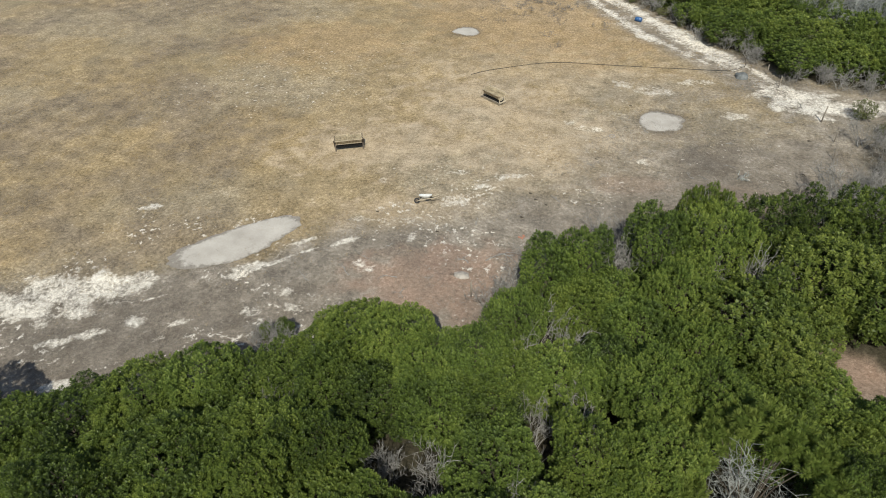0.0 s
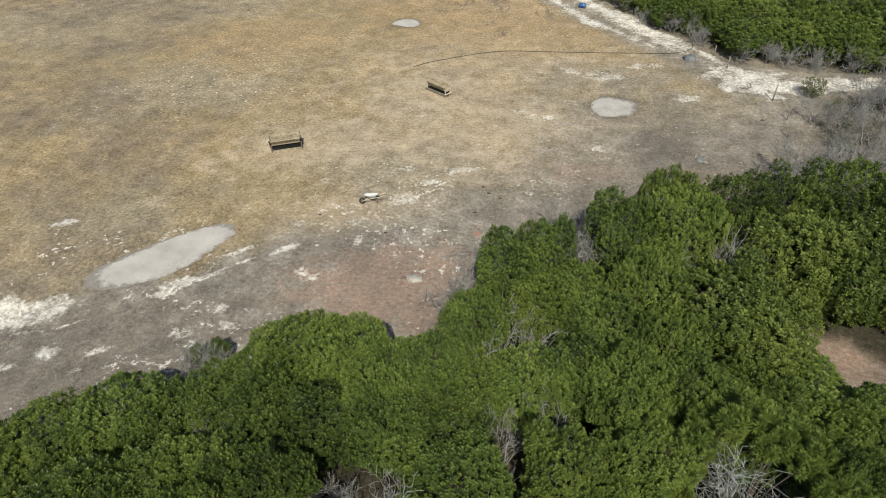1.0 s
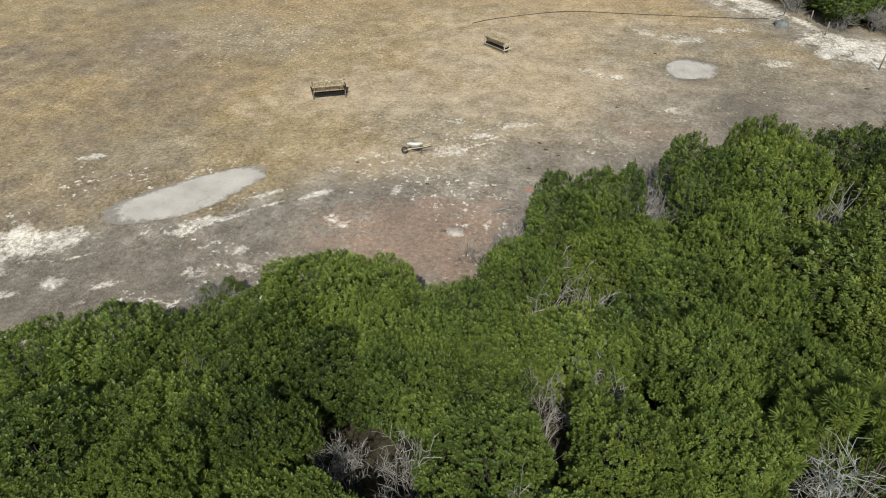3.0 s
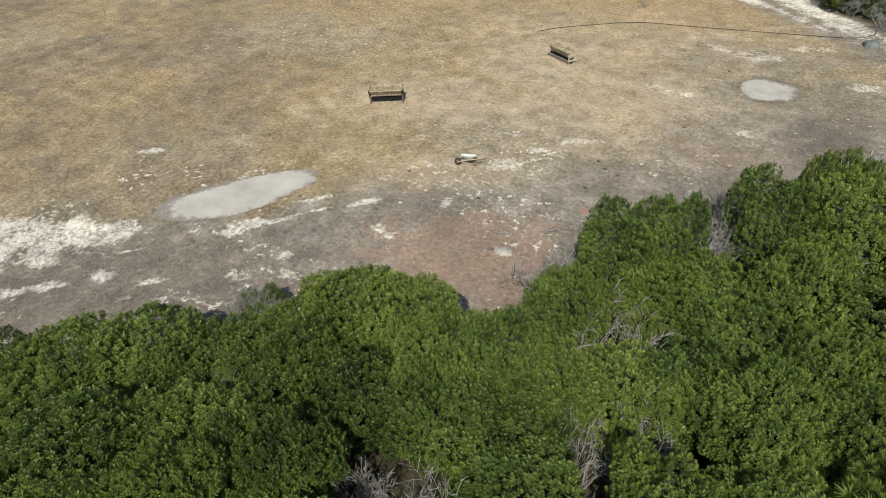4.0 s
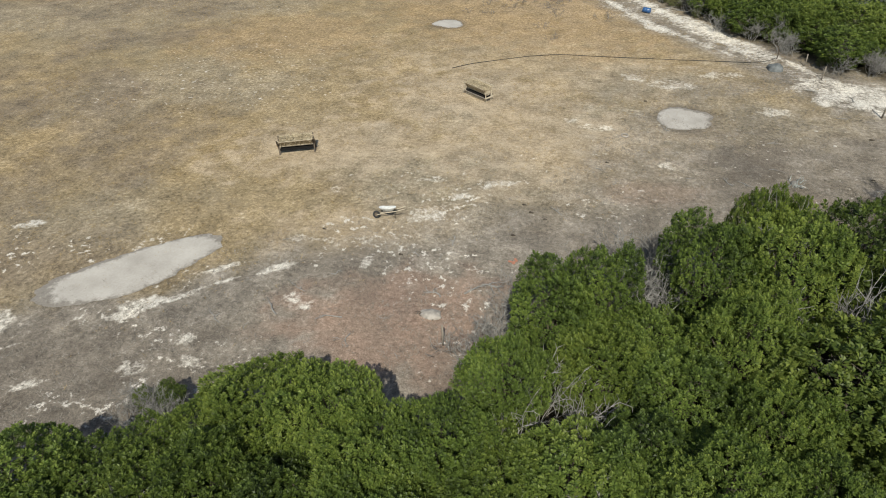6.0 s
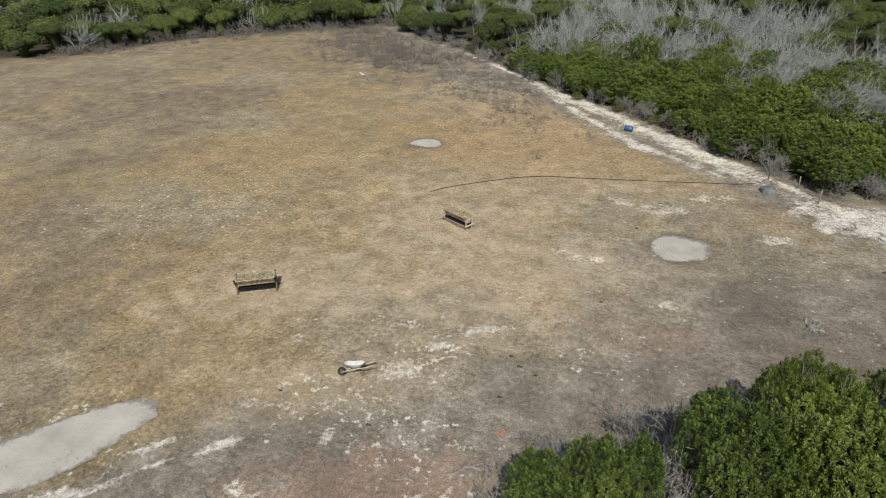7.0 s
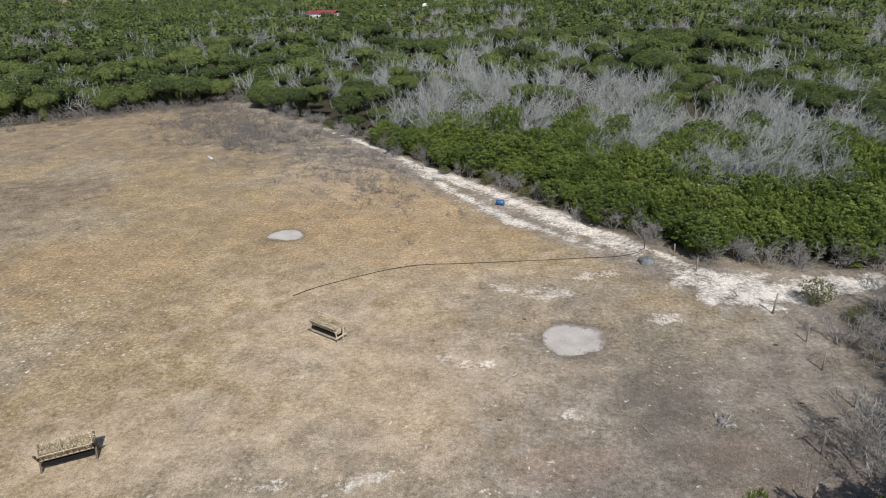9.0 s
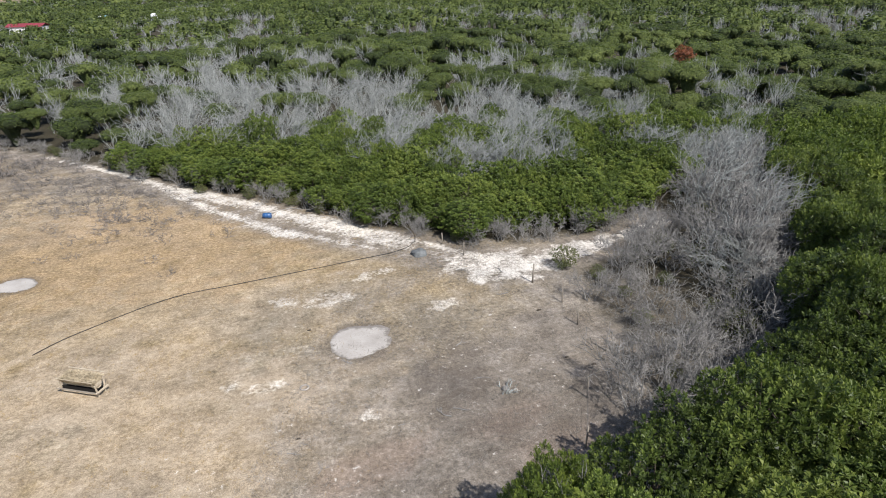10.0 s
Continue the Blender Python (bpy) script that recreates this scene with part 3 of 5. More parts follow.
for k, (cx, cy, rx, ry, turn) in enumerate(PANS):
    rings, sides = 10, 96
    pts, faces = [(cx, cy)], []
    for r in range(1, rings + 1):
        for q in range(sides):
            a = 2 * math.pi * q / sides
            shape = 1 + (0.10, 0.06, 0.08)[k] * math.sin(2 * a + 0.6 + k) + 0.07 * math.sin(3 * a + 2.0 * k) + 0.10 * (noise.noise(Vector((math.cos(a) * 4 + k * 7, math.sin(a) * 4, 0)))) \
                + 0.05 * noise.noise(Vector((math.cos(a) * 13 + k * 5, math.sin(a) * 13, 3)))
            shape += sum(rise * math.exp(-(((a - radians(mid_at) + math.pi) % (2 * math.pi) - math.pi) / radians(wide)) ** 2) for mid_at, rise, wide in PAN_CORNERS[k])
            u, v = rx * shape * r / rings * math.cos(a), ry * shape * r / rings * math.sin(a)
            c, s = math.cos(radians(turn)), math.sin(radians(turn))
            pts.append((cx + u * c - v * s, cy + u * s + v * c))
    for q in range(sides):
        faces.append((0, 1 + q, 1 + (q + 1) % sides))
    for r in range(rings - 1):
        for q in range(sides):
            a0, a1 = 1 + r * sides + q, 1 + r * sides + (q + 1) % sides
            faces.append((a0, a0 + sides, a1 + sides, a1))
    me = bpy.data.meshes.new("puddle")
    rim = len(pts) - sides
    me.from_pydata([(x, y, -0.012 + (-0.02 if i >= rim else 0.0) + 0.004 * math.sin(x * 3 + y)) for i, (x, y) in enumerate(pts)], [], faces)
    me.materials.append(pan_mat)
    fade = [0.0] + [(r / rings) ** 1.4 + ((0.2, 0.0, 0.0)[k] * max(0.0, -math.cos(2 * math.pi * q / sides + 0.4)) + (0.0, 0.22, 0.1)[k] * max(0.0, math.cos(2 * math.pi * q / sides - 0.9))) * r / rings for r in range(1, rings + 1) for q in range(sides)]
    me.attributes.new("rim", "FLOAT", "POINT").data.foreach_set("value", np.array(fade, np.float32))
    tagged(new("puddle", me), ("long pale grey shallow puddle on the bare soil", "round pale grey shallow puddle in the dirt", "small pale shallow puddle in the dry grass")[k], "puddle", "puddles in the field", "structure")


# ---------------------------------------------------------------- trees
def unit(v):
    return v / np.maximum(np.linalg.norm(v, axis=-1, keepdims=True), 1e-9)


def leaf_tris(pos, axis, normal, length, width):
    """Small leaves of one three-cornered face each."""
    axis, side = unit(axis), unit(np.cross(axis, normal))
    length, width = np.broadcast_to(length, len(pos))[:, None], np.broadcast_to(width, len(pos))[:, None]
    v = np.stack([pos, pos + axis * length * 0.6 + side * width * 0.65, pos + axis * length - side * width * 0.35], 1)
    return v.reshape(-1, 3), np.arange(len(pos) * 3).reshape(-1, 3)


def crown_arrays(rs, lobes, step, per_tuft, length, width, upright=0.6, inner=0.25, relief=0.14, open_to=82, whorl=0.09):
    """Leaves in rosettes at the shoot tips, evenly spread over a crown of uneven lobes. lobes: rows of centre and radii.
    Returns points, faces and a tint for each point: young leaves in the middle of a rosette are paler."""
    lobes = np.array(lobes, float)
    area = lobes[:, 3] * lobes[:, 4] + lobes[:, 3] * lobes[:, 5]
    tries = int(area.sum() * 30 / step**2)
    pick = rs.choice(len(lobes), tries, p=area / area.sum())
    d = unit(rs.normal(size=(tries, 3)) * (1, 1, 0.9) + (0, 0, 0.5))
    deep = rs.rand(tries) < inner * 0.5
    depth = np.where(deep, rs.uniform(0.60, 0.86, tries), rs.uniform(0.93, 1.04, tries))
    at = lobes[pick, :3] + d * lobes[pick, 3:] * depth[:, None]
    keep = np.ones(len(at), bool)
    for k, lobe in enumerate(lobes):
        keep &= (np.linalg.norm((at - lobe[:3]) / lobe[3:], axis=1) > 0.84) | (pick == k)
    a, b, c = rs.uniform(0, 6.28, 3)
    swell = np.sin(at[:, 0] * 4.3 + a) * np.sin(at[:, 1] * 4.3 + b) + 0.5 * np.sin(at[:, 2] * 4.0 + at[:, 0] * 1.7 + c)
    swell = swell + 0.7 * np.sin(at[:, 0] * 8.1 + at[:, 2] * 3 + b) * np.sin(at[:, 1] * 8.7 - at[:, 2] * 2.5 + a)
    keep &= (swell > -0.75) | (rs.rand(len(at)) < 0.35)
    at = at + d * (relief * swell * lobes[pick, 3] ** 0.5)[:, None]
    at, d, deep = at[keep], d[keep], deep[keep]
    cell = np.floor(at / step).astype(np.int64)
    _, first = np.unique((cell[:, 0] * 4096 + cell[:, 1]) * 4096 + cell[:, 2], return_index=True)
    at, d = at[first], d[first]
    count = len(at)
    way = unit(d * 0.6 + (0, 0, upright) + rs.normal(size=d.shape) * 0.22)
    size = np.repeat(rs.uniform(0.75, 1.25, count), per_tuft)
    own = np.repeat(rs.rand(count), per_tuft)
    at, way = np.repeat(at, per_tuft, 0), np.repeat(way, per_tuft, 0)
    m = len(at)
    rank = np.tile((np.arange(per_tuft) + 0.5) / per_tuft, count)
    turn = np.tile(np.arange(per_tuft) * 2.39996, count) + np.repeat(rs.uniform(0, 6.28, count), per_tuft) + rs.normal(size=m) * 0.25
    tilt = np.radians(14 + (open_to - 14) * rank ** 0.8 + rs.normal(size=m) * 9)
    u = unit(np.cross(way, np.where(np.abs(way[:, :1]) < 0.7, [[1.0, 0, 0]], [[0, 1.0, 0]])))
    v = np.cross(way, u)
    out = u * np.cos(turn)[:, None] + v * np.sin(turn)[:, None]
    axis = way * np.cos(tilt)[:, None] + out * np.sin(tilt)[:, None]
    pos = at - way * (rank * whorl * 1.6 * size)[:, None] + out * (0.012 * size)[:, None]
    normal = unit(way * np.sin(tilt)[:, None] - out * np.cos(tilt)[:, None] + rs.normal(size=(m, 3)) * 0.2)
    verts, faces = leaf_tris(pos, axis, normal, length * size * rs.uniform(0.8, 1.2, m) * (0.75 + 0.35 * rank), width * size * rs.uniform(0.8, 1.2, m))
    return verts, faces, np.repeat(np.clip(0.55 * own + 0.45 * (1 - rank), 0, 1), 3)


def crown_mesh(arrays, mat):
    verts, faces, tint = arrays
    me = mesh_np("crown", verts, faces, mat)
    me.attributes.new("tint", "FLOAT", "POINT").data.foreach_set("value", tint.astype(np.float32))
    return me


def segment_arrays(p0, p1, r0, r1, sides=4):
    """Tapered prisms from p0 to p1."""
    p0, p1, r0, r1 = (np.asarray(a, float) for a in (p0, p1, r0, r1))
    w = unit(p1 - p0)
    ref = np.where(np.abs(w[:, 2:3]) < 0.9, np.array([[0, 0, 1.0]]), np.array([[1.0, 0, 0]]))
    u = unit(np.cross(w, ref))
    v = np.cross(w, u)
    a = 2 * np.pi * np.arange(sides) / sides
    ring = u[:, None] * np.cos(a)[None, :, None] + v[:, None] * np.sin(a)[None, :, None]
    verts = np.concatenate([p0[:, None] + ring * r0[:, None, None], p1[:, None] + ring * r1[:, None, None]], 1)
    q = np.arange(sides)
    face = np.stack([q, (q + 1) % sides, (q + 1) % sides + sides, q + sides], 1)
    faces = (np.arange(len(p0))[:, None, None] * 2 * sides + face[None]).reshape(-1, 4)
    return verts.reshape(-1, 3), faces


def join_arrays(parts):
    verts, faces, base = [], [], 0
    for v, f in parts:
        verts.append(v)
        faces.append(f + base)
        base += len(v)
    return np.concatenate(verts), np.concatenate(faces)


def branching(rs, stems, height, lean=(0, 0), counts=(5, 4, 5, 3), spread=0.8, thick=0.07, gnarl=0.25, thin=0.006, shape=0.62):
    """Bare wood: stems that fork into ever thinner crooked branches. Returns tapered segments."""
    segs = []

    def grow(p, d, ln, r, level):
        pieces = 4 if level == 0 else 3 if level == 1 else 2 if level < 3 else 1
        pts, q, way = [p], p.copy(), d
        for _ in range(pieces):
            way = unit(way + rs.normal(size=3) * gnarl + np.array([lean[0], lean[1], 0.06]) * 0.25)
            q = q + way * ln / pieces
            pts.append(q)
        last = level >= len(counts)
        for k in range(pieces):
            ra, rb = r * (1 - 0.6 * k / pieces), r * (1 - 0.6 * (k + 1) / pieces)
            segs.append((pts[k], pts[k + 1], max(ra, thin), thin * 0.5 if last else max(rb, thin * 0.7)))
        if last:
            return
        for c in range(counts[level]):
            t = rs.uniform(0.3, 1.0) if c else 1.0
            k = min(int(t * pieces), pieces - 1)
            at = pts[k] + (pts[k + 1] - pts[k]) * (t * pieces - k)
            out = unit(rs.normal(size=3) * (1, 1, 0.6))
            grow(at, unit(way * 0.8 + out * spread + (lean[0] * 0.3, lean[1] * 0.3, 0.12)), ln * shape * rs.uniform(0.7, 1.2), max(r * 0.5 * rs.uniform(0.7, 1.1), thin), level + 1)

    for _ in range(stems):
        a = rs.uniform(0, 2 * math.pi)
        foot = np.array([math.cos(a), math.sin(a), 0]) * 0.12 * (stems > 1) * stems**0.5
        way = unit(np.array([lean[0] + 0.35 * math.cos(a) * (stems > 1), lean[1] + 0.35 * math.sin(a) * (stems > 1), 1.0]))
        grow(foot + (0, 0, -0.08), way, height * rs.uniform(0.42, 0.55), thick * rs.uniform(0.7, 1.1), 0)
    p0, p1, r0, r1 = (np.array([s[k] for s in segs]) for k in range(4))
    return p0, p1, r0, r1


def spike_arrays(p0, p1, r0):
    """Pointed three-sided twigs."""
    v, _ = segment_arrays(p0, p1, r0, r0, 3)
    v = v.reshape(-1, 6, 3)
    v = np.concatenate([v[:, :3], np.asarray(p1)[:, None]], 1)
    faces = (np.arange(len(p0))[:, None, None] * 4 + np.array([[0, 1, 3], [1, 2, 3], [2, 0, 3]])[None]).reshape(-1, 3)
    return v.reshape(-1, 3), faces


def wood_arrays(p0, p1, r0, r1, thin, sides=5):
    """Thick branches as prisms, the thin ends as pointed twigs; all in triangles."""
    parts = []
    twig = r1 < thin * 0.65
    fat = r0 > thin * 2.2
    for pick, n_sides in ((fat & ~twig, sides), (~fat & ~twig, 3)):
        if pick.any():
            v, f = segment_arrays(p0[pick], p1[pick], r0[pick], r1[pick], n_sides)
            parts.append((v, np.concatenate([f[:, [0, 1, 2]], f[:, [0, 2, 3]]])))
    if twig.any():
        parts.append(spike_arrays(p0[twig], p1[twig], r0[twig]))
    return join_arrays(parts)


def bare_mesh(name, rs, mat, **kw):
    return mesh_np(name, *wood_arrays(*branching(rs, **kw), kw["thin"]), mat)


def crown_lobes(rs, radius, height, count):
    """Lobes of a wind-clipped crown that reaches nearly to the ground."""
    low = height * 0.30
    rows = [(0, 0, height * 0.46, radius * 0.68, radius * 0.68, height * 0.42)]
    for k in range(count):
        a = 2 * math.pi * (k + rs.uniform(-0.3, 0.3)) / count
        r = radius * rs.uniform(0.42, 0.66)
        s = radius * rs.uniform(0.28, 0.46)
        rows.append((math.cos(a) * r, math.sin(a) * r, height * rs.uniform(0.50, 0.74), s, s, height * rs.uniform(0.22, 0.34)))
    for k in range(count // 2):
        a, r = rs.uniform(0, 2 * math.pi), radius * rs.uniform(0.0, 0.35)
        s = radius * rs.uniform(0.32, 0.44)
        rows.append((math.cos(a) * r, math.sin(a) * r, height * rs.uniform(0.77, 0.84), s, s, height * 0.16))
    return rows


def limb_mesh(rs, lobes, height, thick):
    p0, p1, r0, r1 = [], [], [], []
    fork = np.array([rs.uniform(-0.1, 0.1), rs.uniform(-0.1, 0.1), height * 0.2])
    p0.append(np.array([0, 0, -0.15])), p1.append(fork), r0.append(thick), r1.append(thick * 0.8)
    for lobe in lobes:
        end = np.array(lobe[:3])
        mid = fork + (end - fork) * 0.5 + rs.normal(size=3) * 0.15
        p0 += [fork, mid]
        p1 += [mid, end]
        r0 += [thick * 0.6, thick * 0.4]
        r1 += [thick * 0.4, thick * 0.12]
        for _ in range(2):
            tip = end + unit(rs.normal(size=3)) * np.array(lobe[3:]) * 0.85
            p0.append(mid + (end - mid) * rs.uniform(0.3, 1)), p1.append(tip), r0.append(thick * 0.2), r1.append(thick * 0.06)
    return mesh_np("trunk", *segment_arrays(p0, p1, np.array(r0), np.array(r1), 4), BARK, True)


def leafy_tree(name, seed, radius, height, lobes, step, per_tuft, length, width, mat, label, group, upright=0.6, thick=0.1, category="tree", inner=0.25, relief=0.14, open_to=82):
    rs = np.random.RandomState(seed)
    rows = crown_lobes(rs, radius, height, lobes)
    root = tagged(new(name), label, category, group)
    trunk = new("trunk", limb_mesh(rs, rows, height, thick))
    crown = new("crown", crown_mesh(crown_arrays(rs, rows, step, per_tuft, length, width, upright, inner, relief, open_to), mat))
    trunk.parent = crown.parent = root
    return root


class Spread:
    """Places with room between them."""

    def __init__(self, cell=4.0):
        self.cell, self.held = cell, {}

    def free(self, x, y, r):
        ci, cj = int(x // self.cell), int(y // self.cell)
        return all(math.hypot(x - px, y - py) > (r + pr) * 0.5 for i in (-1, 0, 1) for j in (-1, 0, 1) for px, py, pr in self.held.get((ci + i, cj + j), ()))

    def take(self, x, y, r):
        self.held.setdefault((int(x // self.cell), int(y // self.cell)), []).append((x, y, r))


def stand(protos, x, y, scale, high, turn, z=None, used=set()):
    """Puts a tree of the given kinds at a place: the kind itself first, then copies."""
    proto = protos[int(turn * 7919) % len(protos)]
    m = Matrix.Translation((x, y, ground_z(x, y) - 0.02 if z is None else z)) @ Matrix.Rotation(turn, 4, "Z") @ Matrix.Diagonal((scale, scale, high, 1))
    if proto.name not in used:
        used.add(proto.name)
        proto.matrix_basis = m
        return proto
    return copy_thing(proto, m)


GREEN = "dense rounded evergreen coastal tree with glossy green leaves"
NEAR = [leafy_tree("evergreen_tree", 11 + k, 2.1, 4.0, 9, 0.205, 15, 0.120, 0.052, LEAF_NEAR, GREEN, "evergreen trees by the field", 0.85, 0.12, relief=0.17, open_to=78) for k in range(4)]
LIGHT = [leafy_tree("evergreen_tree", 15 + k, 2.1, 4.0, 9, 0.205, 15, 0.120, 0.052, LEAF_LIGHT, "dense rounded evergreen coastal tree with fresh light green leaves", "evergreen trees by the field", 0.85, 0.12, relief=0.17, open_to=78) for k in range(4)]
SIDE = [leafy_tree("evergreen_tree", 21 + k, 2.1, 4.0, 8, 0.27, 14, 0.155, 0.07, LEAF_DARK, GREEN, "evergreen trees by the field", 0.8, 0.12, relief=0.18) for k in range(3)]
MID = [leafy_tree("bush_tree", 31 + k, 2.0, 3.4, 6, 0.33, 11, 0.19, 0.095, LEAF_MID, "bright green bushy tree at the edge of the woods", "green trees beyond the track", 0.7, 0.1, relief=0.2) for k in range(5)]
OLIVE = [leafy_tree("olive_bush", 51 + k, 1.5, 2.2, 5, 0.34, 6, 0.24, 0.09, LEAF_OLIVE, "dull olive green bush with sparse leaves", "olive bushes", 0.6, 0.06, "bush", 0.4) for k in range(2)]
PALE = "bare dead grey tree with many thin leaning branches"
DEAD = [tagged(new("dead_tree", bare_mesh("dead_tree", np.random.RandomState(71 + k), DEADWOOD, stems=5, height=5.0, lean=(0.20, 0.06), counts=(4, 4, 4, 4), spread=0.62, thick=0.060, thin=0.0095, gnarl=0.24)), PALE, "dead tree", "dead grey trees in the woods") for k in range(5)]
THICKET = [tagged(new("dead_bush", bare_mesh("dead_bush", np.random.RandomState(91 + k), DEADWOOD_DULL, stems=6, height=3.3, lean=(0.10, 0.05), counts=(4, 4, 4, 2), spread=0.82, thick=0.05, thin=0.0115, gnarl=0.29)), "bare grey dead bush with tangled fine twigs", "dead bush", "dead grey bushes by the fence") for k in range(4)]
SHRUB = [tagged(new("dry_shrub", bare_mesh("dry_shrub", np.random.RandomState(111 + k), SHRUBWOOD, stems=5, height=1.1, counts=(3, 4), spread=1.0, thick=0.022, thin=0.012, gnarl=0.35)), "low leafless brown shrub at the rim of the field", "shrub", "dry shrubs along the field") for k in range(3)]

rnd = random.Random(5)
spots = Spread()
NEAR_WOODS = FOREST_EDGE + [(20.0, 18.2), (23.8, 20.2), (27.6, 24.6), (33, 29.2), (41.5, 42.5), (50, 51), (62, 54), (70, 20), (48, -8), (24, -16), (-34, -17)]


def canopy_height(x, y):
    h = 4.0
    h -= 0.9 * float(smooth(np.array(-x), 11, 18))
    h += 1.7 * math.exp(-(((x - 6) / 3.2) ** 2 + ((y - 14.0) / 4.5) ** 2))
    h += 0.5 * float(smooth(np.array(x), 14, 26))
    h -= 0.8 * math.exp(-(((x - 0.4) / 2.0) ** 2 + ((y + 1.0) / 2.0) ** 2))
    return h


def edge_gap(x, y, line):
    return float(line_distance(np.array([x]), np.array([y]), line)[0][0])


CLEARING = (15.4, 6.4, 3.0, 2.6)
near_done = []


def plant_near(x, y, r, h):
    near_done.append((x, y))
    spots.take(x, y, r)
    close = -34 < x < 17 and -14 < y < 18 and not (x > 8.3 and y > 4)
    side = not close and 0 < x < 40 and y > 2
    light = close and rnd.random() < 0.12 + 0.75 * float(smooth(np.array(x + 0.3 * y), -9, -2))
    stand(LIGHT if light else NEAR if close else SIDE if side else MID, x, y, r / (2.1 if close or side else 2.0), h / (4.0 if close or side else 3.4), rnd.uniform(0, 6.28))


# the trees that draw the edge of the canopy: place, radius, height
for x, y, r, h in ((-20.8, -8.8, 2.1, 3.4), (-18.4, -7.3, 2.2, 3.5), (-16.3, -5.4, 2.2, 3.6), (-14.5, -3.7, 2.2, 3.7), (-12.6, -3.0, 2.0, 3.5), (-11.0, -2.1, 1.8, 3.5), (-9.9, -0.7, 1.9, 3.6),
                   (-8.6, 1.0, 2.2, 4.4), (-6.8, 1.1, 2.0, 4.2), (-4.8, 0.1, 1.9, 3.9), (-3.0, 1.2, 1.8, 4.1), (-1.8, 4.3, 1.9, 3.9), (-0.9, 7.8, 1.9, 4.6), (0.5, 8.9, 1.85, 4.8),
                   (4.2, 11.1, 2.1, 5.6), (6.1, 13.7, 1.5, 6.1), (7.0, 11.9, 2.6, 5.7), (9.4, 13.5, 2.3, 5.4), (11.9, 14.0, 2.3, 5.1), (14.6, 14.5, 2.3, 4.8)):
    plant_near(x, y, r, h)
for x, y, s in ((-0.3, 3.6, 1.15), (1.3, 3.8, 1.1), (2.1, 10.0, 1.1), (2.1, 11.9, 1.15), (2.3, 13.0, 0.9), (6.9, 12.7, 1.55), (6.3, 10.2, 1.3), (1.9, -0.6, 0.95), (0.4, -1.1, 0.8), (-4.9, -4.9, 0.75),
                (-2.6, -5.3, 0.95), (0.4, -5.6, 1.0), (-10.6, -3.1, 0.9), (9.4, 9.6, 1.25)):
    spots.take(x, y, 1.5)
    stand(THICKET, x, y, s * 0.8, s * 1.08, rnd.uniform(0, 6.28))
LIMB = tagged(new("dead_tree", bare_mesh("dead_tree", np.random.RandomState(205), DEADWOOD, stems=2, height=3.6, lean=(0.12, 0.05), counts=(4, 4, 3), spread=0.85, thick=0.10, thin=0.011, gnarl=0.26)), "gnarled bleached dead tree among the evergreen crowns", "dead tree")
LIMB.matrix_basis = Matrix.Translation((1.7, 12.0, ground_z(1.7, 12.0))) @ Matrix.Rotation(0.4, 4, "Z")
spots.take(-23.7, -8.9, 1.7)
stand(NEAR, -23.7, -8.9, 0.85, 1.2, 1.0)
cx, cy = np.random.RandomState(6).uniform(-34, 62, 26000), np.random.RandomState(7).uniform(-16, 48, 26000)
gaps = line_distance(cx, cy, FOREST_EDGE)[0]
ok = inside(cx, cy, NEAR_WOODS) & ~((cx > 34) & (np.arctan2(cx, cy) > radians(62))) & ~((cx > 20) & (cy < -4)) & (gaps > 1.3)
for x, y, gap in zip(cx[ok], cy[ok], gaps[ok]):
    r = rnd.uniform(1.8, 2.6)
    if gap < r * 0.95 or ((x - CLEARING[0]) / (CLEARING[2] + r * 0.7)) ** 2 + ((y - CLEARING[1]) / (CLEARING[3] + r * 0.7)) ** 2 < 1:
        continue
    if math.hypot(x - 8.4, y + 2.0) < r + 0.4:
        continue
    if spots.free(x, y, r * 0.92):
        plant_near(float(x), float(y), r, canopy_height(x, y) * rnd.uniform(0.88, 1.1))

# low scrub and dead wood that shows between the crowns
stand(NEAR, -13.4, 1.2, 0.30, 0.34, 2.0)
stand(NEAR, -14.3, 0.9, 0.20, 0.30, 4.0)
for x, y, s in ((-13.9, 0.5, 0.5), (-13.1, 0.4, 0.5), (-14.6, 0.4, 0.42), (-13.5, -0.3, 0.6), (-12.6, 0.3, 0.42), (-3.4, 5.6, 0.75), (-3.3, 6.9, 0.8), (-2.8, 8.4, 0.8), (-2.0, 9.6, 0.8),
                (-0.9, 10.6, 0.75), (0.5, 11.0, 0.75), (-2.6, 10.4, 0.5), (-1.6, 11.4, 0.5), (2.2, 13.4, 0.8), (3.0, 14.2, 0.7), (-21.8, -7.4, 0.5), (-21.0, -6.9, 0.45), (16.6, 4.6, 0.5), (14.6, 4.4, 0.4), (15.6, 5.0, 0.4)):
    stand(THICKET, x, y, s, s, rnd.uniform(0, 6.28))

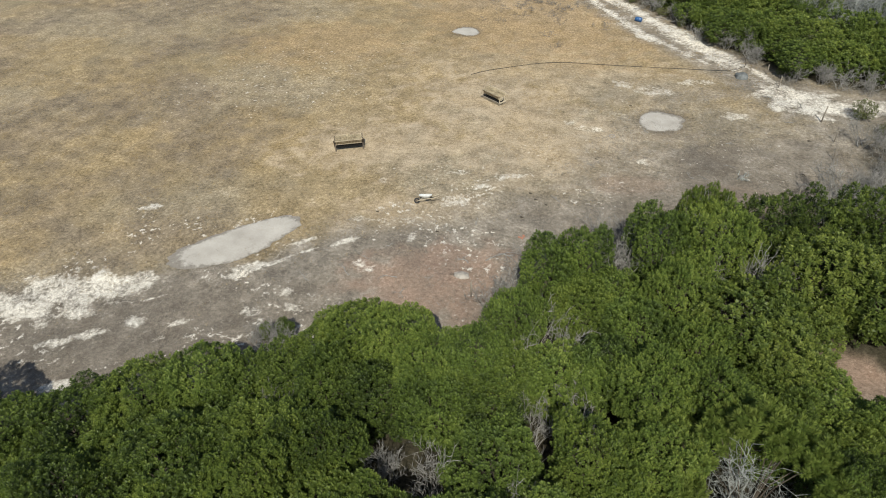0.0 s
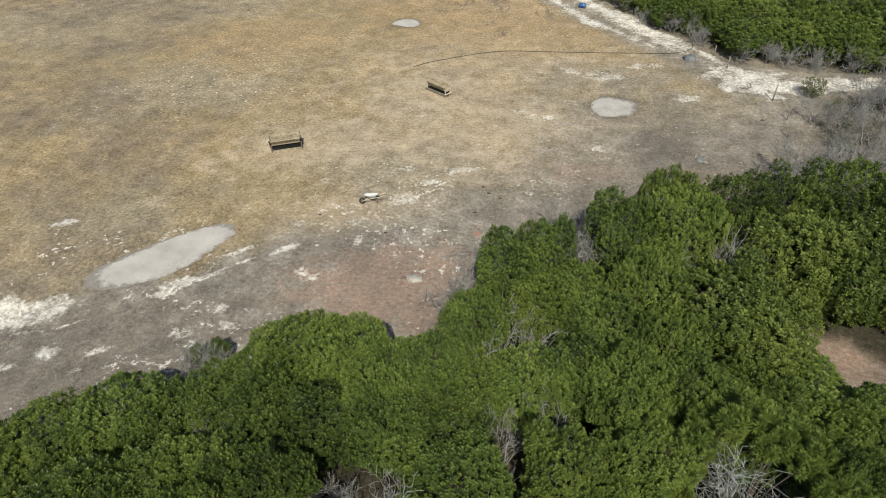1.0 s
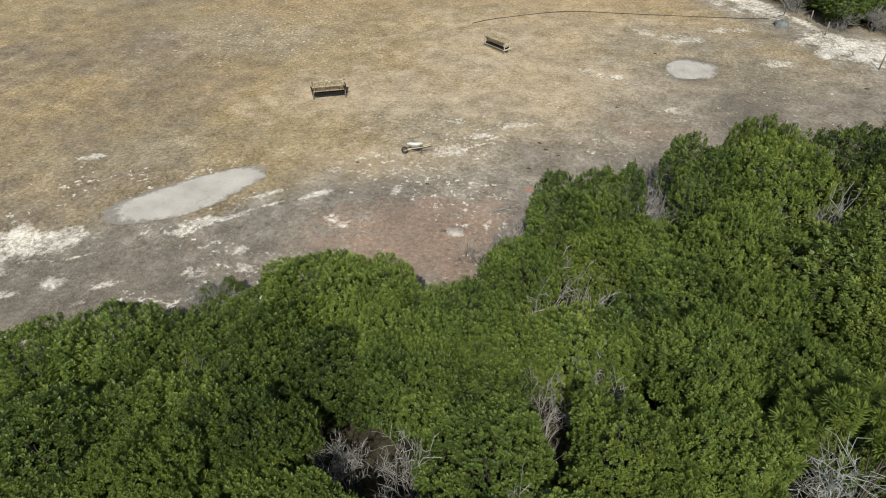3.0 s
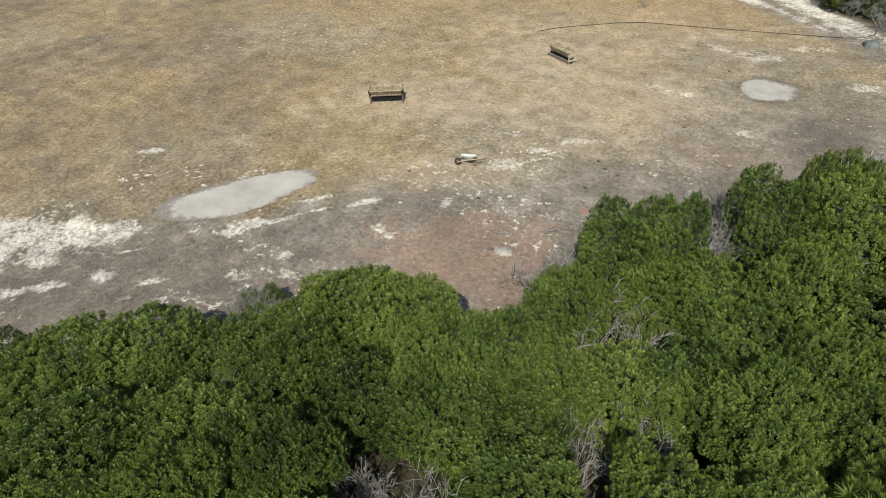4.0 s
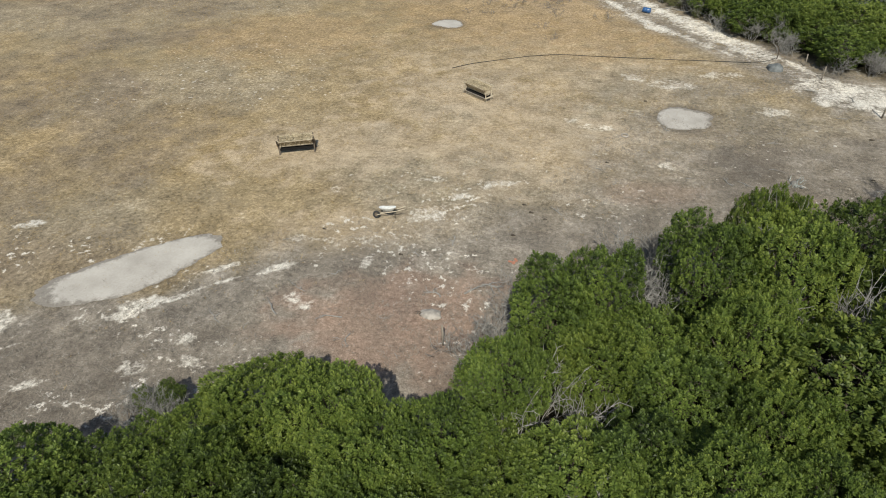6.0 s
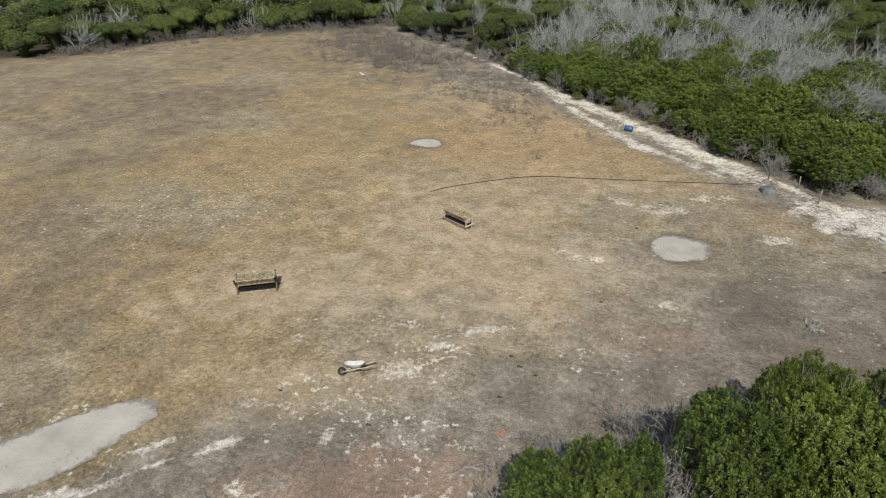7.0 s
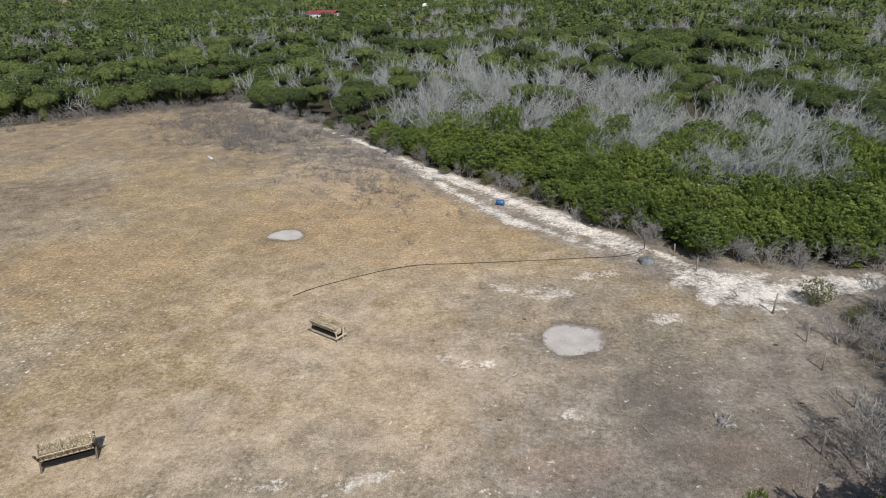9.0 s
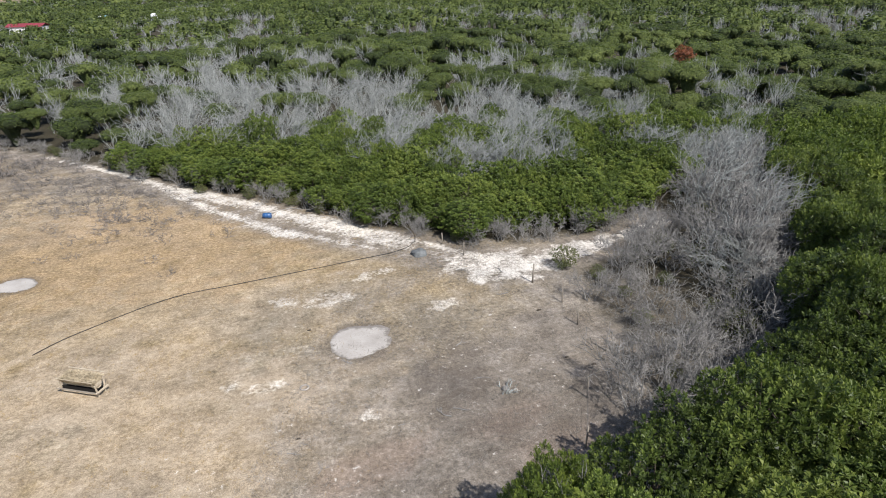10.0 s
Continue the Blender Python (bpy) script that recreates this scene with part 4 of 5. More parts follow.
# grey thicket along the fence
THICK = [(13.4, 18.4), (12.6, 20.5), (14.2, 22.5), (15.6, 24.5), (16.8, 27.5), (16.4, 30.0), (17.2, 33.0), (20.0, 35.8), (23.5, 37.0), (30, 41), (42, 50), (44, 47.0), (35.5, 36.5), (30.5, 29.6), (26.0, 25.2), (23.0, 21.6), (18.6, 19.2)]
HOLLOWS = [(23.4, 29.0, 2.7), (21.9, 27.2, 1.8), (26.2, 33.6, 2.1), (29.2, 39.0, 2.0), (24.6, 24.6, 1.2), (17.6, 23.0, 0.8)]
thin_spots = Spread()
for _ in range(2500):
    x, y = rnd.uniform(11, 45), rnd.uniform(17, 52)
    if inside(x, y, THICK) and edge_gap(x, y, THICK + THICK[:1]) > 0.4 and thin_spots.free(x, y, 1.3) and min(math.hypot(x - a, y - b) / r for a, b, r in HOLLOWS) > 1:
        thin_spots.take(x, y, 1.3)
        s = rnd.uniform(0.7, 1.15) * (0.58 + 0.34 * float(smooth(np.array(x - 0.15 * (y - 20)), 14.5, 22)) + 0.3 * float(smooth(np.array(-y), -24.5, -21.0)) + 0.42 * float(smooth(np.array(x - 0.55 * max(y - 29, 0)), 23.6, 25.4)))
        stand(THICKET if rnd.random() < 0.93 or x < 22 else DEAD, x, y, s, s * rnd.uniform(0.9, 1.1), rnd.uniform(0, 6.28))
for x, y, s in ((17.6, 35.4, 0.7), (22.0, 24.0, 0.8), (25.5, 29.5, 0.9), (19.2, 30.5, 0.4), (26.0, 33.0, 0.9), (33.0, 39.0, 1.1), (22.3, 31.0, 0.5), (18.4, 27.4, 0.5), (20.6, 21.8, 0.7), (24.2, 26.4, 0.9), (28.4, 34.2, 1.0), (22.8, 34.6, 0.6), (17.0, 22.4, 0.45), (30.6, 38.8, 1.1), (20.2, 25.2, 0.55), (22.6, 26.6, 0.7), (19.0, 33.2, 0.5), (25.0, 35.4, 0.8)):
    stand(OLIVE, x, y, s, s, rnd.uniform(0, 6.28))

# woods beyond the track
WOODS = WOODS_EDGE + [(45, 52), (62, 56), (110, 60), (110, 190), (-120, 190), (-120, 60)]
DEAD_AT = [(-37, 117), (-36, 131), (-35, 160), (-21, 116), (-17, 121), (-7, 139), (-8, 93), (-2, 104), (1, 89), (8, 143), (13, 128), (13, 79), (19, 97), (18, 69), (48, 120), (44, 97),
           (29, 70), (26, 79), (35, 118), (46, 84), (37, 54), (17, 50), (-10, 117), (-1, 148), (-9, 85), (-3, 79), (-23, 101), (-20, 113), (-34, 108),
           (2, 73), (9, 64), (6, 88), (10, 99), (24, 61), (-7, 75)]


def dead_share(x, y):
    near = min(math.hypot(x - a, (y - b) * 0.55) for a, b in DEAD_AT)
    return 0.78 if near < 4.4 else 0.36 if near < 7 else 0.08


woods_spots = Spread()
for (ax, ay), (bx, by) in zip(WOODS_EDGE[4:-1], WOODS_EDGE[5:]):
    ln = math.hypot(bx - ax, by - ay)
    for k in range(max(1, round(ln / 1.25))):
        t = (k + rnd.random()) / max(1, round(ln / 1.25))
        push = rnd.uniform(-0.9, 1.0)
        x, y = ax + (bx - ax) * t - (by - ay) / ln * push, ay + (by - ay) * t + (bx - ax) / ln * push
        kind = rnd.random()
        if kind < 0.22:
            stand(OLIVE, x, y, rnd.uniform(0.4, 0.7), rnd.uniform(0.4, 0.7), rnd.uniform(0, 6.28))
        else:
            stand(THICKET if kind < 0.8 else SHRUB, x, y, rnd.uniform(0.45, 0.75), rnd.uniform(0.4, 0.65), rnd.uniform(0, 6.28))
cx, cy = np.random.RandomState(8).uniform(-70, 66, 22000), np.random.RandomState(9).uniform(40, 104, 22000)
gaps = line_distance(cx, cy, WOODS_EDGE)[0]
ok = (np.hypot(cx, cy) < 74) & (np.abs(np.arctan2(cx, cy)) < radians(53)) & inside(cx, cy, WOODS) & ~inside(cx, cy, THICK) & (gaps > 0.9)
for x, y, gap in zip(cx[ok].tolist(), cy[ok].tolist(), gaps[ok].tolist()):
    r = rnd.uniform(1.5, 2.3)
    room = r * (0.88 if gap < 9 else 1.08)
    if not woods_spots.free(x, y, room):
        continue
    woods_spots.take(x, y, room)
    if gap > 8.5 and rnd.random() < 0.8 * dead_share(x, y):
        stand(DEAD, x, y, rnd.uniform(0.7, 1.15), rnd.uniform(0.7, 1.15), rnd.uniform(-0.9, 0.9))
        if rnd.random() < 0.4:
            stand(OLIVE, x + 0.6, y - 0.7, 0.8, 0.7, rnd.uniform(0, 6.28))
    elif rnd.random() < 0.12:
        stand(OLIVE, x, y, r / 1.5, r / 1.5 * 0.9, rnd.uniform(0, 6.28))
    else:
        stand(MID, x, y, r / 2.0, (0.58 + 0.36 * float(smooth(np.array(gap), 1, 10))) * rnd.uniform(0.88, 1.15), rnd.uniform(0, 6.28))

# leafless hedge along the far rim, and shrubs in the far corner of the field
shrubs = []
for (ax, ay), (bx, by) in zip(WOODS_EDGE[1:4], WOODS_EDGE[2:5]):
    for k in range(34):
        t, push = (k + rnd.random()) / 34, rnd.uniform(-0.6, 1.6)
        shrubs.append((ax + (bx - ax) * t - push * 0.6, ay + (by - ay) * t + push, rnd.uniform(1.6, 2.6), rnd.uniform(1.5, 2.6)))
for k in range(480):
    t = rnd.random()
    x, y = -48 + 40 * t + rnd.gauss(0, 2.5), 98 - 36 * t + rnd.gauss(-6.0, 5.0)
    if inside(x, y, FIELD) and edge_gap(x, y, TRACK) > 1.0:
        shrubs.append((x, y, rnd.uniform(1.2, 2.4), rnd.uniform(0.8, 1.5)))
for k in range(100):
    t = rnd.random()
    x, y = -84 + 42 * t + rnd.gauss(0, 1.2), 69 + 31 * t + 5 * math.sin(t * 3.1) + rnd.gauss(-2.0, 1.2)
    if inside(x, y, FIELD):
        shrubs.append((x, y, rnd.uniform(0.9, 1.7), rnd.uniform(0.8, 1.6)))
shrubs.sort(key=lambda s: math.hypot(s[0], s[1]))
for x, y, s, h in shrubs[:200]:
    stand(SHRUB, x, y, s, h, rnd.uniform(0, 6.28))
twigs = [wood_arrays(*branching(np.random.RandomState(120 + k), stems=5, height=1.1, counts=(3, 4), spread=1.0, thick=0.022, thin=0.011, gnarl=0.35), 0.011, 3) for k in range(4)]
scrub = [(twigs[k % 4][0] * (s if k % 3 else -s, s if k % 2 else -s, h) + (x, y, ground_z(x, y)), twigs[k % 4][1]) for k, (x, y, s, h) in enumerate(shrubs[200:])]
tagged(new("dry_scrub", mesh_np("dry_scrub", *join_arrays(scrub), SHRUBWOOD)), "low leafless grey-brown scrub in the far corner of the field", "shrubs", kind="stuff")


# far woods, past counting
FARM_LANE = [(-107, 252), (-103, 276), (-97, 292), (-80, 299)]


def woods_stuff(name, low, high, spacing, clumps, size, seed, label, area=None, turns=(-54, 54)):
    area = area or FAR_WOODS
    rs = np.random.RandomState(seed)
    kinds = []
    for k in range(6):
        # flattened uneven lobes, their dark colour holding the shade inside the crown
        n_lobes = 7 if clumps > 1000 else 5 if clumps > 200 else 3 if clumps > 40 else 2
        sides, levels = (8, 3) if clumps > 200 else (6, 2)
        rows = [(0, 0, 0.58, 0.62, 0.40)]
        for q in range(n_lobes - 1):
            a, out = 2 * math.pi * (q + rs.uniform(-0.3, 0.3)) / (n_lobes - 1) + k, rs.uniform(0.40, 0.66)
            rows.append((math.cos(a) * out, math.sin(a) * out, rs.uniform(0.30, 0.62), rs.uniform(0.36, 0.52), rs.uniform(0.28, 0.42)))
        rows = np.array(rows)
        vs, fs, start = [], [], 0
        az, el = np.meshgrid(2 * np.pi * np.arange(sides) / sides, np.linspace(-0.9, 0.9, levels), indexing="ij")
        d = np.stack([np.cos(az) * np.cos(el), np.sin(az) * np.cos(el), np.sin(el)], -1).reshape(-1, 3)
        ids = np.arange(sides * levels).reshape(sides, levels)
        nxt = np.roll(ids, -1, 0)
        face = np.concatenate([np.stack([ids[:, :-1], nxt[:, :-1], nxt[:, 1:]], -1).reshape(-1, 3), np.stack([ids[:, :-1], nxt[:, 1:], ids[:, 1:]], -1).reshape(-1, 3),
                               np.stack([ids[:, -1], nxt[:, -1], np.full(sides, sides * levels)], -1)])
        for cx, cy, cz, r, rz in rows:
            skirt = np.where(d[:, 2:] < -0.5, (0.35, 0.35, 6.0) if r == rows[0, 3] else (0.85, 0.85, 1.2), (1, 1, 1))
            vs.append(np.concatenate([d * skirt * rs.uniform(0.82, 1.0, (len(d), 1)), [[0, 0, 0.9]]]) * (r * 0.9, r * 0.9, rz * 0.9) + (cx, cy, cz))
            fs.append(face + start)
            start += len(d) + 1
        v, f = np.concatenate(vs), np.concatenate(fs)
        # leafy clumps over them
        pick = rs.choice(n_lobes, clumps, p=rows[:, 3] ** 2 / (rows[:, 3] ** 2).sum())
        d = unit(rs.normal(size=(clumps, 3)) + (0, 0, 0.75))
        lump = 1 + 0.14 * np.sin(9 * d[:, :1] + 2 * k) * np.sin(9 * d[:, 1:2] + k)
        pos = rows[pick, :3] + d * lump * rs.uniform(0.86, 1.1, (clumps, 1)) * rows[pick][:, [3, 3, 4]]
        lv, lf = leaf_tris(pos, unit(np.cross(d, rs.normal(size=d.shape)) + d * 0.5), unit(d + (0, 0, 0.5) + rs.normal(size=d.shape) * 0.5), size * rs.uniform(0.6, 1.3, clumps), size * 0.8)
        kinds.append((v, f, lv, lf))
    verts, faces, tint, wood, base = [], [], [], [], 0
    lverts, ltint = [], []
    far = Spread(spacing * 2.2)
    tries = int((high**2 - low**2) * (turns[1] - turns[0]) / 114 / spacing**2 * 2.6)
    rr, aa = np.sqrt(rs.uniform(low**2, high**2, tries)), np.radians(rs.uniform(*turns, tries))
    xs, ys = rr * np.sin(aa), rr * np.cos(aa)
    ok = inside(xs, ys, area) & (line_distance(xs, ys, FARM_LANE)[0] > 5.5) & ~((ys > 630) & (xs < -235) & (xs > -600))
    swell = fbm(xs * 0.09, ys * 0.09, 3, 210)
    patches = fbm(xs * 0.055, ys * 0.035, 3, 200)
    for x, y, t, tall in zip(xs[ok].tolist(), ys[ok].tolist(), patches[ok].tolist(), swell[ok].tolist()):
        r_here, w = math.hypot(x, y), spacing * rs.uniform(0.8, 1.25)
        if not far.free(x, y, w):
            continue
        far.take(x, y, w)
        if rs.rand() < (1.15 * dead_share(x, y) if r_here < 165 else 0.05 + min(max((t - 0.46) / 0.12, 0), 1) * (0.7 if r_here < 320 else 0.3)):
            wood.append((x, y))
            continue
        turn, s = rs.uniform(0, 6.28), w * rs.uniform(0.66, 0.95)
        h, flat = (0.7 + 6.4 * tall) * rs.uniform(0.84, 1.16), min(s * rs.uniform(0.62, 0.9), 2.7)
        v, f, lv, lf = kinds[rs.randint(6)]
        c, q = math.cos(turn), math.sin(turn)
        own = rs.rand() * 0.7 + 0.3 * t
        for pts, store, tints in ((v, verts, tint), (lv, lverts, ltint)):
            store.append(np.stack([x + s * (pts[:, 0] * c - pts[:, 1] * q), y + s * (pts[:, 0] * q + pts[:, 1] * c), np.maximum(h + flat * (pts[:, 2] - 1), -0.1)], 1))
            tints.append(np.full(len(pts), own))
        faces.append(f + base)
        base += len(v)
    v, lv = np.concatenate(verts), np.concatenate(lverts)
    f = np.concatenate(faces + [np.arange(len(lv)).reshape(-1, 3) + base])
    me = mesh_np(name, np.concatenate([v, lv]), f, CROWN_SHADE, True)
    me.materials.append(LEAF_FAR)
    me.polygons.foreach_set("material_index", np.r_[np.zeros(len(f) - len(lv) // 3, np.int32), np.ones(len(lv) // 3, np.int32)])
    me.attributes.new("tint", "FLOAT", "POINT").data.foreach_set("value", np.concatenate(tint + ltint).astype(np.float32))
    tagged(new(name, me), label, "woods", kind="stuff")
    return wood


FAR_WOODS = WOODS_EDGE[:6] + [(-34, 92), (-22, 82), (-5, 62), (30, 45), (60, 40), (1500, 100), (1500, 1500), (-1500, 1500), (-1500, 0), (-120, 45)]
greys = woods_stuff("near_woods", 71, 115, 3.2, 1900, 0.075, 300, "dense green coastal scrub woods beyond the track")
BACK_WOODS = [(-36, -17), (24, -17.5), (48, -10), (72, 18), (64, 54), (1500, 100), (1500, -1500), (-1500, -1500), (-1500, 0), (-120, 45), (-110, 54)]
woods_stuff("back_woods", 12, 62, 2.9, 300, 0.15, 304, "dense green coastal scrub woods around the field", BACK_WOODS, (75, 300))
woods_stuff("outer_woods", 62, 170, 4.4, 60, 0.26, 305, "dense green coastal scrub woods past the evergreen trees", BACK_WOODS, (75, 300))
greys += woods_stuff("far_woods", 115, 190, 3.7, 480, 0.12, 301, "dense green coastal scrub woods behind the field")
greys += woods_stuff("distant_woods", 190, 540, 4.8, 60, 0.27, 302, "distant green scrub woods towards the horizon")
greys += woods_stuff("horizon_woods", 540, 1050, 11.0, 20, 0.36, 303, "green woods near the horizon")
parts = []
rs = np.random.RandomState(400)
samples = [wood_arrays(*branching(np.random.RandomState(410 + k), stems=5, height=5.0, lean=(0.20, 0.06), counts=(4, 4, 2), spread=0.62, thick=0.05, thin=0.0155, gnarl=0.24), 0.0155, 3) for k in range(4)]
coarse = [wood_arrays(*branching(np.random.RandomState(420 + k), stems=4, height=5.0, lean=(0.22, 0.08), counts=(5, 3), spread=0.6, thick=0.06, thin=0.034, gnarl=0.22), 0.030, 3) for k in range(3)]
faint = [wood_arrays(*branching(np.random.RandomState(430 + k), stems=5, height=5.0, lean=(0.22, 0.08), counts=(5,), spread=0.6, thick=0.08, thin=0.060, gnarl=0.22), 0.060, 3) for k in range(3)]
for x, y in greys:
    away = math.hypot(x, y)
    for twin in range(2 if away < 170 else 1):
        v, f = (samples if away < 105 else coarse if away < 240 else faint)[rs.randint(3)]
        parts.append((v * (rs.choice((-1, 1)) * rs.uniform(0.8, 1.2), 1.0, rs.uniform(0.95, 1.4)) + (x + twin * rs.uniform(-2, 2), y + twin * rs.uniform(-1, 2), 0), f))
tagged(new("dead_woods", mesh_np("dead_woods", *join_arrays(parts), DEADWOOD)), "bare grey dead scrub scattered through the far woods", "woods", kind="stuff")


# ---------------------------------------------------------------- things in the field
def part(name, bm, mat, parent, label=""):
    me = bpy.data.meshes.new(name)
    bm.to_mesh(me)
    bm.free()
    me.materials.append(mat)
    ob = new(name, me)
    ob.parent = parent
    if label:
        ob["label"] = label
    return ob


def beam(a, b, w, h, bevel=0.008, up=(0, 0, 1)):
    """A sawn board or beam from a to b, w wide and h high."""
    bm = bmesh.new()
    bmesh.ops.create_cube(bm, size=1.0)
    a, b = Vector(a), Vector(b)
    z = (b - a).normalized()
    x = z.cross(Vector(up))
    x = x.normalized() if x.length > 1e-4 else Vector((1, 0, 0))
    y = z.cross(x)
    m = Matrix((x, y, z)).transposed().to_4x4()
    m.translation = (a + b) / 2
    bmesh.ops.scale(bm, vec=(w, h, (b - a).length), verts=bm.verts)
    if bevel:
        bmesh.ops.bevel(bm, geom=list(bm.edges), offset=bevel, segments=1, affect="EDGES")
    bmesh.ops.transform(bm, matrix=m, verts=bm.verts)
    return bm


def tube(points, radius, sides=8, taper=1.0):
    bm = bmesh.new()
    pts = [Vector(q) for q in points]
    rings = []
    for k, q in enumerate(pts):
        d = (pts[min(k + 1, len(pts) - 1)] - pts[max(k - 1, 0)]).normalized()
        u = d.cross(Vector((0, 0, 1)))
        u = u.normalized() if u.length > 1e-3 else Vector((1, 0, 0))
        v = d.cross(u)
        r = radius * (1 + (taper - 1) * k / max(1, len(pts) - 1))
        rings.append([bm.verts.new(q + (u * math.cos(2 * math.pi * s / sides) + v * math.sin(2 * math.pi * s / sides)) * r) for s in range(sides)])
    for r0, r1 in zip(rings, rings[1:]):
        for s in range(sides):
            bm.faces.new((r0[s], r0[(s + 1) % sides], r1[(s + 1) % sides], r1[s])).smooth = True
    bm.faces.new(rings[0][::-1])
    bm.faces.new(rings[-1])
    return bm


OLD_BOARD = wood_material("old_board", (0.270, 0.220, 0.150), (0.600, 0.520, 0.390), 5.0)
DARK_BOARD = wood_material("dark_board", (0.045, 0.036, 0.028), (0.150, 0.120, 0.090), 5.0)
SHADE_BOARD = wood_material("shade_board", (0.005, 0.005, 0.005), (0.016, 0.014, 0.012), 5.0, 1.0)
HAY = wood_material("hay", (0.085, 0.062, 0.030), (0.720, 0.610, 0.420), 9.0, 0.95, (1, 1, 1))
POST_WOOD = wood_material("post_wood", (0.130, 0.110, 0.085), (0.330, 0.290, 0.235), 5.0)
RUBBER = plain_material("black_rubber", (0.020, 0.020, 0.020), 0.7)
WIRE = plain_material("rusty_wire", (0.240, 0.220, 0.200), 0.5, 0.7)
PALE_METAL = plain_material("pale_worn_paint", (0.700, 0.710, 0.680), 0.6, 0.0, 0.4, 5.0, (0.480, 0.470, 0.430))
BLUE = plain_material("blue_plastic", (0.028, 0.095, 0.240), 0.4, 0.0, 0.3)
STONE = plain_material("grey_stone", (0.150, 0.158, 0.154), 0.9, 0.0, 0.55, 4.0)
PALE_STONE = plain_material("pale_stone", (0.580, 0.540, 0.480), 0.95, 0.0, 0.35, 5.0)
ASH = plain_material("pale_ash", (0.360, 0.325, 0.280), 0.95, 0.0, 0.45, 6.0)
RED_ROOF = plain_material("red_roof_sheet", (0.300, 0.045, 0.055), 0.5, 0.2, 0.35, 1.2)
WHITE_WALL = plain_material("white_plaster", (0.620, 0.620, 0.600), 0.9, 0.0, 0.15, 1.5)
LIGHT_PLASTIC = plain_material("white_plastic", (0.700, 0.700, 0.690), 0.5)
TEAL = plain_material("light_blue_paint", (0.160, 0.380, 0.520), 0.5)
CLAY_RED = plain_material("terracotta", (0.400, 0.175, 0.110), 0.9)
GLASS_DARK = plain_material("dark_pane", (0.020, 0.025, 0.030), 0.15)


def hay_rack(x, y, turn, tall):
    """A V-shaped hay rack with a catch trough below, its black boards standing for shade: on tall crossed legs, or low
    between short posts.
    """
    root = tagged(new("hay_rack"), "weathered wooden hay rack filled with straw on dry grass" if tall else "low sun-bleached wooden hay rack with straw on dry grass", "hay rack", "hay racks in the field")
    hl = 1.04
    for sx in (-1, 1):
        e = sx * hl
        if tall:
            part("leg", beam((e, -0.31, 0), (e, 0.36, 0.98), 0.09, 0.06), DARK_BOARD, root)
            part("leg", beam((e + sx * 0.062, 0.31, 0), (e + sx * 0.062, -0.36, 0.98), 0.09, 0.06), DARK_BOARD, root)
        else:
            for side in (-1, 1):
                part("leg", beam((e, side * 0.22, 0), (e, side * 0.30, 0.70), 0.07, 0.06), OLD_BOARD, root)
            part("end_rail", beam((e + sx * 0.07, -0.40, 0.30), (e + sx * 0.07, 0.40, 0.30), 0.06, 0.09), OLD_BOARD, root)
        part("end_board", beam((e - sx * 0.052, -0.18, 0.62), (e - sx * 0.052, 0.18, 0.62), 0.04, 0.16), DARK_BOARD if tall else OLD_BOARD, root)
    if not tall:
        part("lip_board", beam((-hl - 0.14, -0.36, 0.31), (hl + 0.14, -0.36, 0.31), 0.08, 0.03, 0.005), POST_WOOD, root, "pale projecting trough board")
        part("back_rail", beam((-hl, 0.46, 1.0), (hl, 0.46, 1.0), 0.05, 0.04, 0.005), OLD_BOARD, root)
    for side in (-1, 1):
        for t in (0.06, 0.98):
            yy, zz = side * (0.10 + 0.30 * t), 0.44 + 0.46 * t
            part("board", beam((-hl + 0.04, yy, zz), (hl - 0.04, yy, zz), 0.09, 0.028, 0.005, (0, side * 0.86, -0.51)), OLD_BOARD, root)
        for k in range(9):
            xx = -0.90 + 0.225 * k
            part("slat", beam((xx, side * 0.125, 0.44), (xx, side * 0.415, 0.91), 0.03, 0.02, 0.004, (0, side * 0.86, -0.51)), OLD_BOARD, root)
    part("floor_board", beam((-hl + 0.04, 0, 0.43), (hl - 0.04, 0, 0.43), 0.2, 0.025, 0.005), OLD_BOARD, root)
    # trough boards coloured black to draw the band of shade under the rack
    part("trough_floor", beam((-hl + 0.04, 0, 0.24), (hl - 0.04, 0, 0.24), 0.35, 0.03, 0.005), SHADE_BOARD, root)
    for side in (-1, 1):
        part("trough_side", beam((-hl + 0.04, side * 0.19, 0.31), (hl - 0.04, side * 0.19, 0.31), 0.03, 0.17, 0.005), SHADE_BOARD, root, "trough board coloured black for the shade below the rack")
    # straw: a ragged heap and loose stalks
    rs = np.random.RandomState(int(abs(x) * 10))
    bm = bmesh.new()
    nxs, nys = 40, 9
    grid = [[bm.verts.new((-0.98 + 1.96 * i / (nxs - 1), (-0.385 + 0.77 * j / (nys - 1)),
                           0.84 + 0.12 * abs((j - 3.5) / 4.5) ** 1.5 + 0.07 * rs.uniform(-1, 1) - (0.22 if tall else 0.07) * (j in (2, 3)) * (rs.rand() < 0.8))) for j in range(nys)] for i in range(nxs)]
    for i in range(nxs - 1):
        for j in range(nys - 1):
            bm.faces.new((grid[i][j], grid[i + 1][j], grid[i + 1][j + 1], grid[i][j + 1]))
    rim = [grid[i][0] for i in range(nxs)] + [grid[-1][j] for j in range(1, nys)] + [grid[i][-1] for i in range(nxs - 2, -1, -1)] + [grid[0][j] for j in range(nys - 2, 0, -1)]
    low = [bm.verts.new((v.co.x * 0.99, v.co.y * 0.27, 0.47)) for v in rim]
    for k in range(len(rim)):
        q = (k + 1) % len(rim)
        bm.faces.new((rim[q], rim[k], low[k], low[q]))
